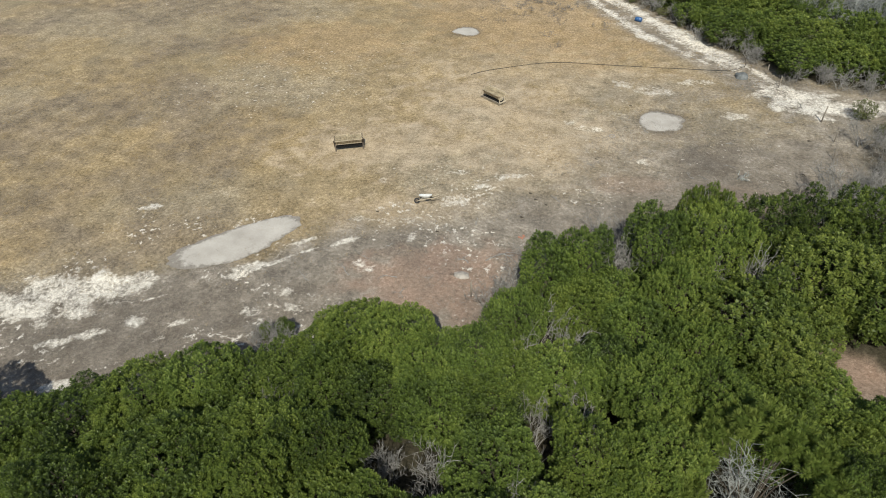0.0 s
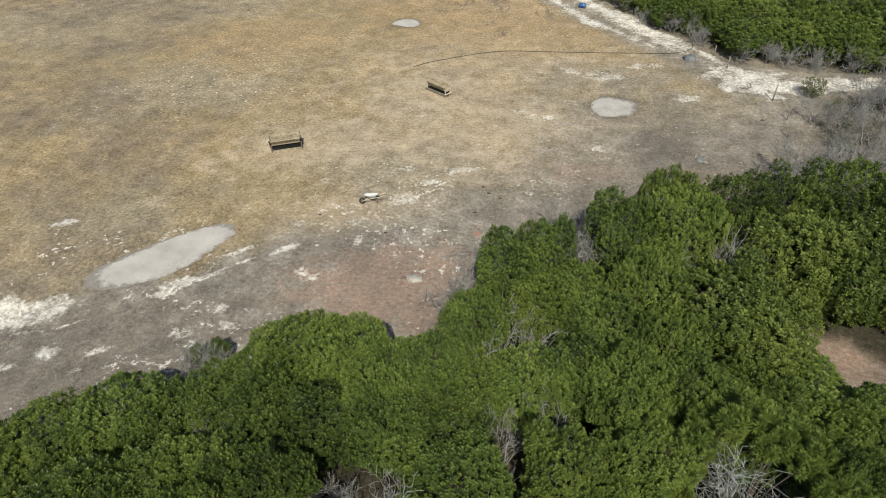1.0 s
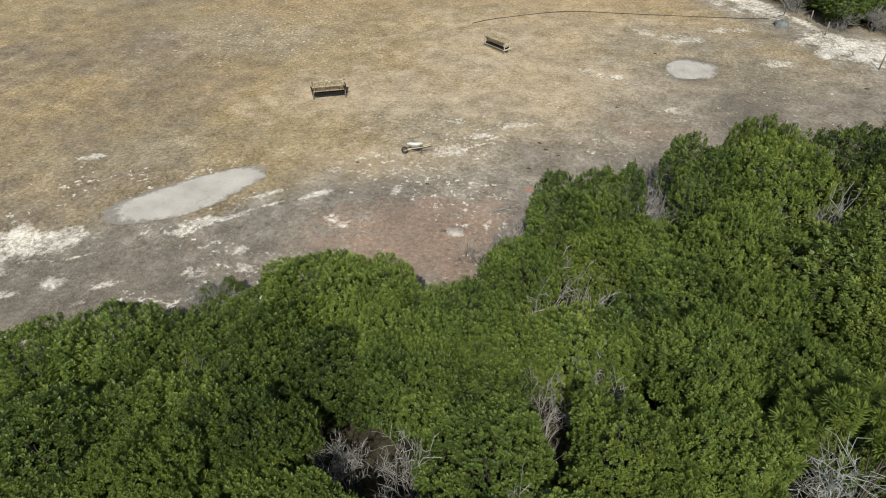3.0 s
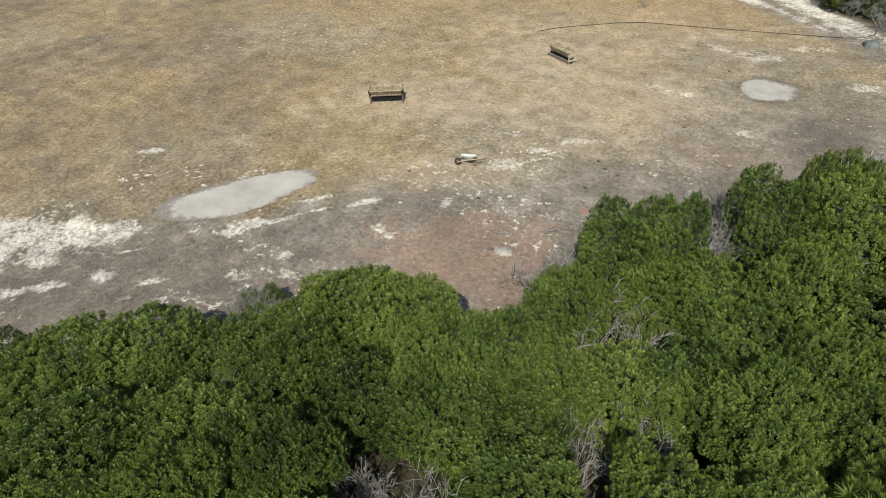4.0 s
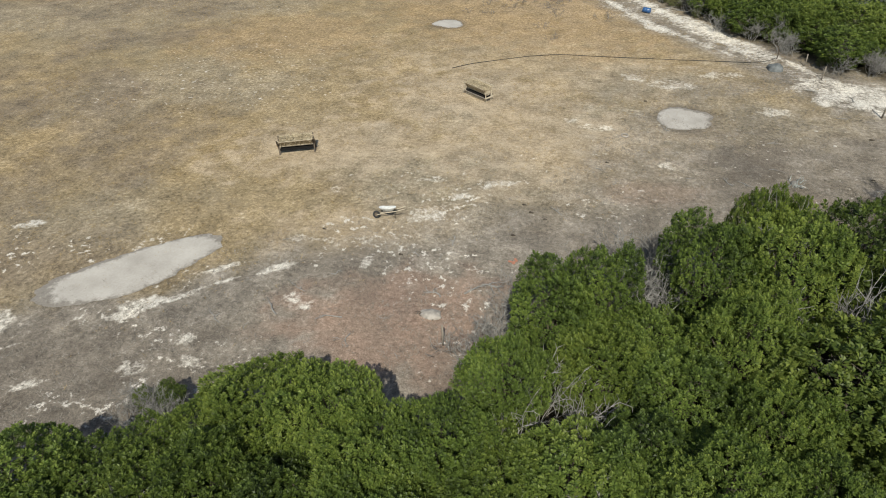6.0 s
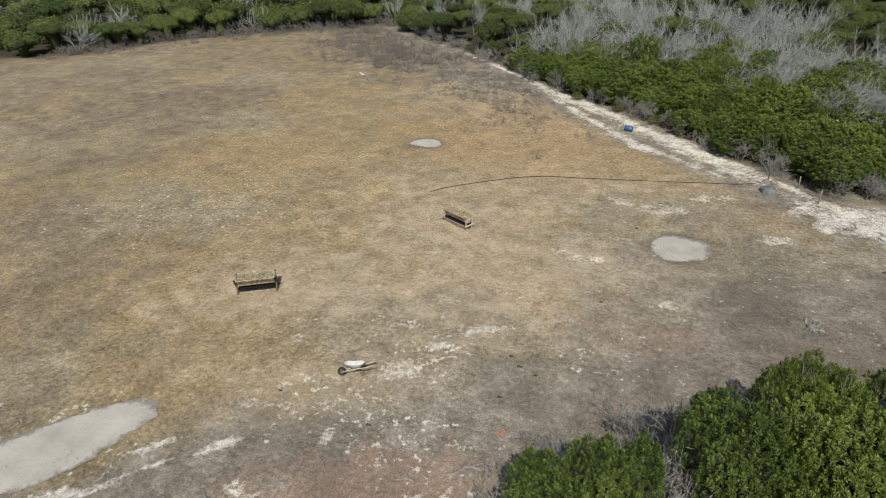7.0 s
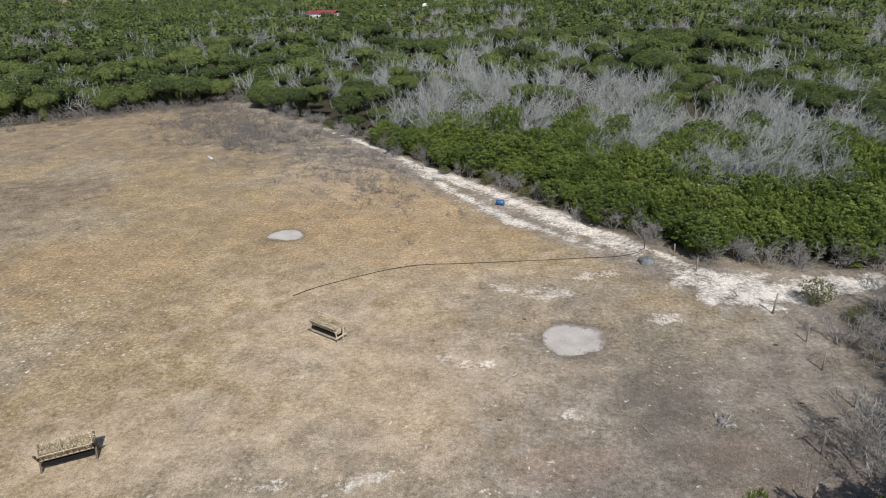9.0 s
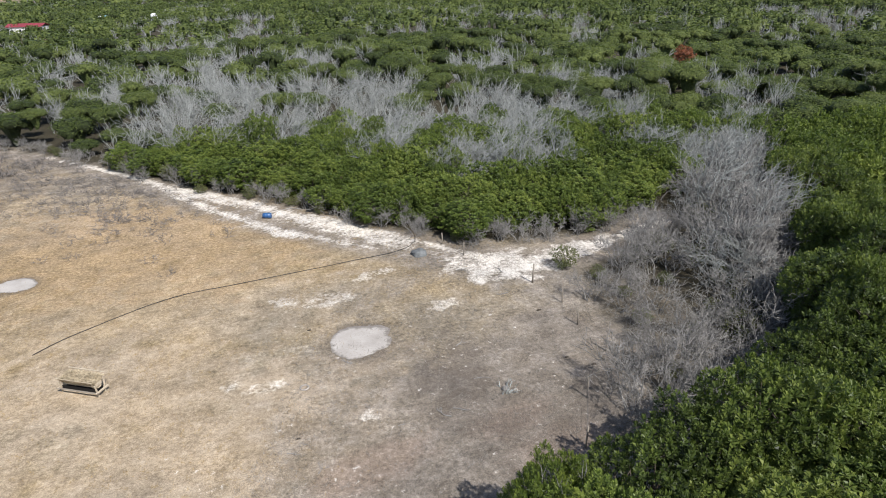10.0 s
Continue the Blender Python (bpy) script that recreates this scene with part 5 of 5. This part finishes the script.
    part("straw", bm, HAY, root, "loose golden straw")
    m = 700
    pos = np.stack([rs.uniform(-0.97, 0.97, m), np.where(rs.rand(m) < 0.3, rs.uniform(-0.36, -0.2, m), rs.uniform(0.0, 0.34, m)), rs.uniform(0.86, 0.96, m)], 1)
    way = unit(rs.normal(size=(m, 3)) * (1, 0.8, 0.35))
    stalks = new("stalks", mesh_np("stalks", *segment_arrays(pos, pos + way * rs.uniform(0.12, 0.32, (m, 1)), np.full(m, 0.006), np.full(m, 0.004), 3), HAY))
    stalks.parent = root
    stalks["kind"] = "stuff"
    root.matrix_basis = Matrix.Translation((x, y, ground_z(x, y) - 0.01)) @ Matrix.Rotation(radians(turn), 4, "Z")
    return root


hay_rack(-18.98, 19.9, 28.0, True)
hay_rack(-10.65, 30.4, -30.0, False)


def wheelbarrow(x, y, turn):
    root = tagged(new("wheelbarrow"), "old pale wheelbarrow standing askew on the dry ground", "wheelbarrow")
    # tray: a flared open pan with thick walls
    bm = bmesh.new()
    prof = [(0.22, 0.14, 0.0), (0.46, 0.30, 0.26), (0.49, 0.33, 0.26), (0.47, 0.31, 0.235), (0.24, 0.15, 0.02)]
    rings = []
    for rx, ry, z in prof:
        ring = []
        for k in range(24):
            a = 2 * math.pi * k / 24
            c, s = math.cos(a), math.sin(a)
            f = 1 / max(abs(c) ** 3 + abs(s) ** 3, 1e-6) ** (1 / 3)
            ring.append(bm.verts.new((rx * c * f * (1.15 if c > 0 else 1), ry * s * f, z + 0.03 * (c > 0.5))))
        rings.append(ring)
    for r0, r1 in zip(rings, rings[1:]):
        for k in range(24):
            bm.faces.new((r0[k], r0[(k + 1) % 24], r1[(k + 1) % 24], r1[k])).smooth = True
    bm.faces.new(rings[0][::-1])
    bm.faces.new(rings[-1])
    bmesh.ops.recalc_face_normals(bm, faces=bm.faces)
    bmesh.ops.translate(bm, verts=bm.verts, vec=(0.05, 0, 0.34))
    part("tray", bm, PALE_METAL, root, "chalky pale tray")
    for s in (-1, 1):
        part("handle", tube([(0.78, s * 0.10, 0.20), (0.2, s * 0.17, 0.32), (-0.45, s * 0.27, 0.40), (-1.0, s * 0.30, 0.52)], 0.026, 8), OLD_BOARD, root)
        part("leg", tube([(-0.28, s * 0.24, 0.38), (-0.34, s * 0.25, 0.02), (-0.22, s * 0.25, 0.0)], 0.018, 8), DARK_BOARD, root)
    wheel = bmesh.new()
    major, minor = 0.17, 0.055
    loops = [[wheel.verts.new((math.cos(2 * math.pi * i / 28) * (major + minor * math.cos(2 * math.pi * j / 10)), minor * math.sin(2 * math.pi * j / 10),
                               math.sin(2 * math.pi * i / 28) * (major + minor * math.cos(2 * math.pi * j / 10)))) for j in range(10)] for i in range(28)]
    for i in range(28):
        for j in range(10):
            wheel.faces.new((loops[i][j], loops[i][(j + 1) % 10], loops[(i + 1) % 28][(j + 1) % 10], loops[(i + 1) % 28][j])).smooth = True
    bmesh.ops.recalc_face_normals(wheel, faces=wheel.faces)
    bmesh.ops.translate(wheel, verts=wheel.verts, vec=(0.78, 0, 0.22))
    tyre = part("wheel", wheel, RUBBER, root, "black rubber tyre")
    hub = tube([(0.78, -0.05, 0.22), (0.78, 0.05, 0.22)], 0.11, 20)
    part("rim", hub, DARK_BOARD, tyre)
    part("axle", tube([(0.78, -0.13, 0.22), (0.78, 0.13, 0.22)], 0.012, 8), DARK_BOARD, root)
    root.matrix_basis = Matrix.Translation((x, y, ground_z(x, y) + 0.28)) @ Matrix.Rotation(radians(turn), 4, "Z") @ Matrix.Rotation(radians(20), 4, "X") @ Matrix.Translation((0, 0, -0.25)) @ Matrix.Diagonal((0.85, 0.9, 0.9, 1))
    return root


wheelbarrow(-10.75, 14.95, 202)

# ---- hose across the field
hose_line = [(-14.1, 34.9), (-13.0, 36.0), (-11.7, 37.0), (-10.0, 38.2), (-8.6, 39.0), (-6.8, 39.7), (-3.9, 40.1), (-0.4, 40.6), (4.3, 41.3), (8.4, 42.2), (9.1, 43.0)]
cu = bpy.data.curves.new("hose", "CURVE")
cu.dimensions, cu.bevel_depth, cu.bevel_resolution, cu.resolution_u = "3D", 0.024, 2, 8
sp = cu.splines.new("BEZIER")
sp.bezier_points.add(len(hose_line) - 1)
for bp, (x, y) in zip(sp.bezier_points, hose_line):
    bp.co = (x, y, ground_z(x, y) + 0.03)
    bp.handle_left_type = bp.handle_right_type = "AUTO"
cu.materials.append(RUBBER)
hose_tmp = bpy.data.objects.new("hose_curve", cu)
hose_mesh = bpy.data.meshes.new_from_object(hose_tmp)
bpy.data.objects.remove(hose_tmp)
tagged(new("hose", hose_mesh), "long black rubber hose lying across dry grass", "hose")
tagged(new("stake", None), "crooked dark wooden stake at the hose end", "stake").matrix_basis = Matrix.Translation((9.2, 43.0, ground_z(9.2, 43)))
part("shaft", tube([(0, 0, -0.1), (0.03, 0.02, 0.45), (-0.12, 0.05, 0.85), (-0.3, 0.06, 1.0)], 0.05, 8, 0.6), DARK_BOARD, bpy.data.objects["stake"])


def boulder(name, x, y, size, mat, label, category, seed, group=""):
    bm = bmesh.new()
    bmesh.ops.create_icosphere(bm, subdivisions=4, radius=1.0)
    for v in bm.verts:
        q = v.co.copy()
        k = 1 + 0.22 * noise.noise(q * 1.4 + Vector((seed, 0, 0))) + 0.10 * noise.noise(q * 4 + Vector((0, seed, 0))) + 0.04 * noise.noise(q * 11)
        v.co = Vector((q.x * size[0], q.y * size[1], (q.z if q.z > -0.3 else -0.3 + (q.z + 0.3) * 0.2) * size[2])) * k
    for f in bm.faces:
        f.smooth = True
    me = bpy.data.meshes.new(name)
    bm.to_mesh(me)
    bm.free()
    me.materials.append(mat)
    ob = tagged(new(name, me), label, category, group)
    ob.matrix_basis = Matrix.Translation((x, y, ground_z(x, y) + size[2] * 0.25))
    return ob


boulder("boulder", 8.95, 40.75, (0.56, 0.47, 0.36), STONE, "dark grey rounded boulder beside the sandy track", "boulder", 3)


def drum(x, y, turn):
    root = tagged(new("drum"), "blue plastic drum lying on pale sand", "drum")
    bm = bmesh.new()
    prof = [(0.0, 0.24), (0.02, 0.28), (0.28, 0.29), (0.30, 0.305), (0.33, 0.29), (0.55, 0.29), (0.57, 0.305), (0.60, 0.29), (0.86, 0.28), (0.88, 0.24)]
    rings = [[bm.verts.new((r * math.cos(2 * math.pi * k / 28), z - 0.44, 0.29 + r * math.sin(2 * math.pi * k / 28))) for k in range(28)] for z, r in prof]
    for r0, r1 in zip(rings, rings[1:]):
        for k in range(28):
            bm.faces.new((r0[k], r0[(k + 1) % 28], r1[(k + 1) % 28], r1[k])).smooth = True
    bm.faces.new(rings[0][::-1]), bm.faces.new(rings[-1])
    bmesh.ops.recalc_face_normals(bm, faces=bm.faces)
    part("body", bm, BLUE, root)
    part("bung", tube([(0.1, -0.44, 0.40), (0.1, -0.47, 0.40)], 0.04, 14), LIGHT_PLASTIC, root, "white screw bung")
    root.matrix_basis = Matrix.Translation((x, y, ground_z(x, y))) @ Matrix.Rotation(radians(turn), 4, "Z") @ Matrix.Scale(0.8, 4)


drum(-1.15, 52.3, 70)


# ---- fence of thin posts and wire
def fence():
    root = tagged(new("fence"), "old wire fence of thin weathered wooden posts", "fence")
    tops = []
    for k, (x, y) in enumerate(FENCE):
        z = ground_z(x, y)
        lean = Vector((rnd.uniform(-0.06, 0.06), rnd.uniform(-0.06, 0.06), 0))
        h = (1.0, 1.35, 1.05, 1.15, 1.2, 1.2, 1.1)[k]
        part("post", tube([(x, y, z - 0.2), Vector((x, y, z + h * 0.5)) + lean * 0.5, Vector((x, y, z + h)) + lean], 0.055 if k == 1 else 0.04, 8, 0.9), POST_WOOD, root)
        tops.append((Vector((x, y, z)), lean, h))
    for level in (0.35, 0.65, 0.95):
        pts = [q + lean * level + Vector((0, 0, level * h * 0.95)) for q, lean, h in tops]
        for a, b in zip(pts[2:], pts[3:]):
            part("wire", tube([a, (a + b) / 2 - Vector((0, 0, 0.05)), b], 0.005, 4), WIRE, root)
    return root


fence()
for x, y, h in ((-5.15, 7.2, 1.05), (1.6, 57.2, 1.6), (11.0, 41.9, 0.9)):
    root = tagged(new("post"), "single weathered wooden post set in the ground", "post", "single posts")
    part("shaft", tube([(0, 0, -0.2), (0.02, 0.01, h * 0.5), (0.0, 0.05, h)], 0.05, 8, 0.9), POST_WOOD, root)
    root.matrix_basis = Matrix.Translation((x, y, ground_z(x, y)))


# ---- driftwood, branches and stones
def branch(x, y, turn, size, seed, mat=None, label="dry grey fallen branch on the bare dirt"):
    rs = np.random.RandomState(seed)
    p0, p1, r0, r1 = branching(rs, 1, size, counts=(3, 3), spread=0.7, thick=0.035 * size**0.5, thin=0.008, gnarl=0.3)
    p0, p1 = (np.stack([p[:, 0], p[:, 2], np.abs(p[:, 1]) * 0.25 + 0.02], 1) for p in (p0, p1))
    ob = tagged(new("fallen_branch", mesh_np("fallen_branch", *segment_arrays(p0, p1, r0, r1, 5), mat or DEADWOOD_DULL)), label, "branch", "fallen branches")
    ob.matrix_basis = Matrix.Translation((x, y, ground_z(x, y))) @ Matrix.Rotation(radians(turn), 4, "Z")


for k, (x, y, turn, size) in enumerate(((-6.2, 9.9, 10, 1.9), (-5.2, 10.4, -50, 2.6), (-4.6, 11.2, -70, 2.0), (-6.9, 13.6, 40, 1.2), (-9.8, 7.4, 100, 1.6), (-9.0, 6.6, 160, 1.4),
                                        (-8.2, 12.4, 60, 1.3), (-12.5, 6.8, 20, 1.3), (-14.6, 5.6, 70, 1.2), (13.4, 36.2, 30, 1.3), (10.7, 37.4, -60, 1.3), (0.3, 53.8, -80, 2.6),
                                        (12.6, 33.2, 80, 1.2), (5.8, 23.0, 50, 1.4), (-2.4, 17.6, 70, 1.2), (-13.0, 66.3, 10, 3.0), (-9.6, 64.5, -20, 2.4), (-16.6, 69.6, 40, 2.8))):
    branch(x, y, turn, size, 500 + k)
twigs = [o for o in bpy.data.objects if o.name.startswith("fallen_branch")][:8]
for k in range(46):
    x, y = rnd.uniform(-16, 12), rnd.uniform(1, 30)
    near = line_distance(np.array([x]), np.array([y]), DIRT_EDGE)
    if inside(x, y, FIELD) and near[0][0] * near[2][0] < 1.0:
        size = rnd.uniform(0.3, 0.7)
        copy_thing(rnd.choice(twigs), Matrix.Translation((x, y, ground_z(x, y))) @ Matrix.Rotation(rnd.uniform(0, 6.28), 4, "Z") @ Matrix.Scale(size, 4))
root = tagged(new("pale_pole"), "long bleached pole lying in dry grass", "pole")
part("shaft", tube([(0, 0, 0.06), (1.6, -1.9, 0.07), (3.3, -3.9, 0.05)], 0.06, 8, 0.5), DEADWOOD, root)
part("butt", tube([(-0.5, 0.4, 0.12), (0, 0, 0.08), (0.35, -0.4, 0.06)], 0.14, 10, 0.6), LIGHT_PLASTIC, root, "white bleached root end")
root.matrix_basis = Matrix.Translation((-33.9, 67.0, ground_z(-33.9, 67)))
boulder("driftwood_stump", -6.2, 8.7, (0.46, 0.3, 0.13), ASH, "bleached root stump on reddish dirt", "stump", 8)
root = tagged(new("root_stump"), "small grey root stump with splayed bleached roots in bare dirt", "stump")
stump_core = boulder("core", 0, 0, (0.17, 0.14, 0.16), DEADWOOD_DULL, "", "", 12)
stump_roots = new("roots", bare_mesh("roots", np.random.RandomState(612), DEADWOOD, stems=8, height=0.75, lean=(0.3, 0.2), counts=(3,), spread=1.2, thick=0.05, thin=0.018, gnarl=0.35))
stump_core.matrix_basis = Matrix.Translation((0, 0, 0.05))
stump_core.parent = stump_roots.parent = root
stump_roots["kind"] = "stuff"
root.matrix_basis = Matrix.Translation((8.9, 24.1, ground_z(8.9, 24.1)))
branch(-6.05, 8.45, 60, 1.1, 600, BARK, "dark curled branch beside the bleached stump")
branch(9.0, 24.0, -30, 0.8, 601, DEADWOOD)
ring = bmesh.new()
loops = [[ring.verts.new((math.cos(2 * math.pi * i / 28) * (0.2 + 0.045 * math.cos(2 * math.pi * j / 8)), math.sin(2 * math.pi * i / 28) * (0.2 + 0.045 * math.cos(2 * math.pi * j / 8)),
                          0.04 + 0.04 * math.sin(2 * math.pi * j / 8))) for j in range(8)] for i in range(28)]
for i in range(28):
    for j in range(8):
        ring.faces.new((loops[i][j], loops[i][(j + 1) % 8], loops[(i + 1) % 28][(j + 1) % 8], loops[(i + 1) % 28][j])).smooth = True
bmesh.ops.recalc_face_normals(ring, faces=ring.faces)
ring_ob = part("feed_ring", ring, ASH, None)
tagged(ring_ob, "small white plastic ring lying on bare ground", "ring")
ring_ob.matrix_basis = Matrix.Translation((-0.3, 27.25, ground_z(-0.3, 27.25)))
for k, (x, y, s, mat, what) in enumerate(((-4.4, 18.0, 0.16, BARK, "dark"), (-3.9, 17.4, 0.18, BARK, "dark"), (-3.1, 17.0, 0.15, BARK, "dark"), (-4.3, 15.2, 0.16, BARK, "dark"), (-9.0, 12.2, 0.16, BARK, "dark"),
                                          (-0.9, 23.6, 0.14, BARK, "dark"), (-13.5, 13.0, 0.13, BARK, "dark"), (11.5, 29.2, 0.13, PALE_STONE, "pale"), (10.7, 31.0, 0.12, PALE_STONE, "pale"), (7.6, 28.2, 0.1, PALE_STONE, "pale"),
                                          (13.6, 30.6, 0.2, BARK, "dark"), (13.9, 24.6, 0.16, BARK, "dark"), (12.9, 25.6, 0.15, BARK, "dark"), (0.45, 32.7, 0.15, BARK, "dark"))):
    boulder("clod", x, y, (s * 0.75, s * 0.3, s * 0.35), mat, what + " clod lying on the bare ground", "clod", 20 + k, "clods on the ground")
root = tagged(new("clay_shards"), "broken orange terracotta pieces on the dirt", "shards")
for k, (dx, dy, a) in enumerate(((0, 0, 20), (0.28, 0.16, 70), (-0.1, 0.25, 130))):
    bm = beam((dx - 0.13, dy, 0.02), (dx + 0.13, dy + 0.05, 0.07), 0.16, 0.035, 0.008)
    bmesh.ops.rotate(bm, verts=bm.verts, cent=(dx, dy, 0.04), matrix=Matrix.Rotation(radians(a), 3, "Z"))
    part("shard", bm, CLAY_RED, root)
root.matrix_basis = Matrix.Translation((-3.7, 13.1, ground_z(-3.7, 13.1))) @ Matrix.Rotation(0.9, 4, "Z") @ Matrix.Scale(0.75, 4)


# ---- pine with bare lower limbs beside the evergreen trees
def pine(x, y):
    rs = np.random.RandomState(77)
    root = tagged(new("pine_tree"), "green pine with bare bleached lower branches", "tree")
    p0, p1, r0, r1 = branching(rs, 6, 4.4, lean=(0.02, 0.10), counts=(4, 5, 4, 2), spread=1.15, thick=0.075, thin=0.009, gnarl=0.32, shape=0.66)
    bare = new("bare_limb", mesh_np("bare_limb", *segment_arrays(p0, p1, r0, r1, 5), DEADWOOD))
    rows = [(-1.4, 1.5, 3.8, 0.55, 0.5, 0.45), (-0.6, 2.1, 4.1, 0.6, 0.5, 0.5), (0.3, 2.3, 4.3, 0.6, 0.55, 0.5), (1.2, 2.0, 4.1, 0.6, 0.6, 0.5), (2.0, 1.5, 3.9, 0.6, 0.6, 0.5), (2.5, 0.6, 3.6, 0.6, 0.6, 0.5), (-1.9, 0.7, 3.3, 0.55, 0.55, 0.45), (2.6, -0.5, 3.2, 0.6, 0.6, 0.5), (-0.1, 2.9, 3.4, 0.7, 0.5, 0.5), (1.2, 2.8, 3.4, 0.7, 0.5, 0.5), (0.6, 1.6, 4.0, 0.5, 0.5, 0.4), (-1.0, 2.6, 3.3, 0.6, 0.5, 0.5), (2.2, 2.2, 3.2, 0.6, 0.6, 0.5), (-2.2, -0.5, 2.8, 0.6, 0.6, 0.5)]
    trunk = new("trunk", limb_mesh(rs, rows, 4.0, 0.07))
    crown = new("crown", crown_mesh(crown_arrays(rs, rows, 0.38, 70, 0.27, 0.036, 0.9, 0.3, 0.25, 74, 0.20), LEAF_PINE))
    for ob in (bare, trunk, crown):
        ob.parent = root
    bare["label"] = "bleached bare branches"
    root.matrix_basis = Matrix.Translation((x, y, ground_z(x, y)))


pine(8.6, -2.2)


# ---- dry grass tufts and litter, past counting
def tufts(name, count, tall, thick, mat, label, keep, seed):
    rs = np.random.RandomState(seed)
    x, y = rs.uniform(-60, 20, count * 6), rs.uniform(-8, 62, count * 6)
    ok = inside(x, y, FIELD) & keep(x, y, rs)
    x, y = x[ok][:count], y[ok][:count]
    z = np.array([ground_z(a, b) for a, b in zip(x, y)])
    blades = 4
    pos = np.repeat(np.stack([x, y, z - 0.01], 1), blades, 0) + rs.normal(size=(len(x) * blades, 3)) * (0.05, 0.05, 0)
    way = unit(rs.normal(size=pos.shape) * (0.75, 0.75, 0) + (0, 0, 0.55))
    side = unit(np.cross(way, rs.normal(size=pos.shape)))
    ln = tall * rs.uniform(0.5, 1.3, (len(pos), 1))
    v = np.stack([pos - side * thick, pos + side * thick, pos + way * ln], 1).reshape(-1, 3)
    tagged(new(name, mesh_np(name, v, np.arange(len(v)).reshape(-1, 3), mat)), label, "grass", kind="stuff")


STRAW = wood_material("straw_grass", (0.180, 0.125, 0.055), (0.430, 0.320, 0.160), 2.0, 0.95, (1, 1, 1))
TWIGGY = wood_material("ground_twigs", (0.050, 0.042, 0.034), (0.400, 0.370, 0.320), 2.0, 0.95, (1, 1, 1))


def on_grass(x, y, rs):
    d, _, side = line_distance(x, y, DIRT_EDGE)
    return (d * side + rs.normal(size=x.shape) * 2.5 > 0.5) & (fbm(x * 0.35, y * 0.35, 3, 210) + rs.uniform(-0.2, 0.2, x.shape) > 0.45)


def on_dirt(x, y, rs):
    d, _, side = line_distance(x, y, DIRT_EDGE)
    return (d * side < 1.5) & (fbm(x * 0.5, y * 0.5, 3, 220) + rs.uniform(-0.2, 0.2, x.shape) > 0.45)


tufts("dry_grass", 26000, 0.13, 0.012, STRAW, "short dry straw-coloured grass tufts", on_grass, 1)
tufts("ground_litter", 24000, 0.2, 0.009, TWIGGY, "fine grey twigs strewn over bare dirt", on_dirt, 2)


# ---- farm buildings far off in the woods
def farmhouse(x, y, turn):
    root = tagged(new("farm_house"), "low white farm building with a red sheet roof", "house")
    lx, ly, h = 13.5, 6.0, 2.9
    wall = bmesh.new()
    bmesh.ops.create_cube(wall, size=1.0)
    bmesh.ops.scale(wall, vec=(lx, ly, h), verts=wall.verts)
    bmesh.ops.translate(wall, verts=wall.verts, vec=(0, 0, h / 2))
    part("wall", wall, WHITE_WALL, root)
    for s in (-1, 1):
        part("roof", beam((-lx / 2 - 0.5, s * 1.75, h + 0.62), (lx / 2 + 0.5, s * 1.75, h + 0.62), 3.7, 0.08, 0.0, (0, s * 0.32, 1)), RED_ROOF, root)
    for k in range(4):
        wx = -4.8 + 3.2 * k
        win = part("window", beam((wx, -ly / 2 - 0.03, 1.0), (wx, -ly / 2 - 0.03, 2.1), 1.0, 0.1, 0.01, (0, 1, 0)), WHITE_WALL, root)
        part("pane", beam((wx, -ly / 2 - 0.07, 1.08), (wx, -ly / 2 - 0.07, 2.02), 0.84, 0.04, 0.0, (0, 1, 0)), GLASS_DARK, win)
    for sx in (5.0, 8.2):
        part("veranda_post", beam((sx, -5.0, 0), (sx, -5.0, 2.3), 0.12, 0.12), DARK_BOARD, root)
    part("veranda_roof", beam((3.5, -4.2, 2.5), (9.0, -4.2, 2.5), 2.6, 0.08, 0.0, (0, 0.12, 1)), WHITE_WALL, root)
    root.matrix_basis = pose(x, y, 0, 0, 0, turn)


farmhouse(-86, 306, -12)


def tank(x, y, r, h, mat, label):
    bm = bmesh.new()
    prof = [(r * 0.95, 0.0), (r, 0.1), (r, h * 0.75), (r * 0.85, h * 0.92), (r * 0.4, h), (0.02, h)]
    rings = [[bm.verts.new((q * math.cos(2 * math.pi * k / 24), q * math.sin(2 * math.pi * k / 24), z)) for k in range(24)] for q, z in prof]
    for r0, r1 in zip(rings, rings[1:]):
        for k in range(24):
            bm.faces.new((r0[k], r0[(k + 1) % 24], r1[(k + 1) % 24], r1[k])).smooth = True
    me = bpy.data.meshes.new("water_tank")
    bm.to_mesh(me)
    bm.free()
    me.materials.append(mat)
    tagged(new("water_tank", me), label, "tank", "water tanks by the farm").matrix_basis = pose(x, y, 0)


tank(-62.5, 338, 0.9, 4.6, TEAL, "light blue water tank among the far trees")
tank(-65.0, 338, 1.0, 4.4, LIGHT_PLASTIC, "pale grey water tank among the far trees")
tank(-42.0, 338, 1.5, 4.7, LIGHT_PLASTIC, "wide white water tank among the far trees")
rust = leafy_tree("rust_tree", 91, 2.6, 4.6, 5, 0.45, 8, 0.34, 0.16, LEAF_RED, "dying tree with rust-red leaves", "", 0.6, 0.1)
rust.matrix_basis = pose(73.5, 100.5, 0.6)
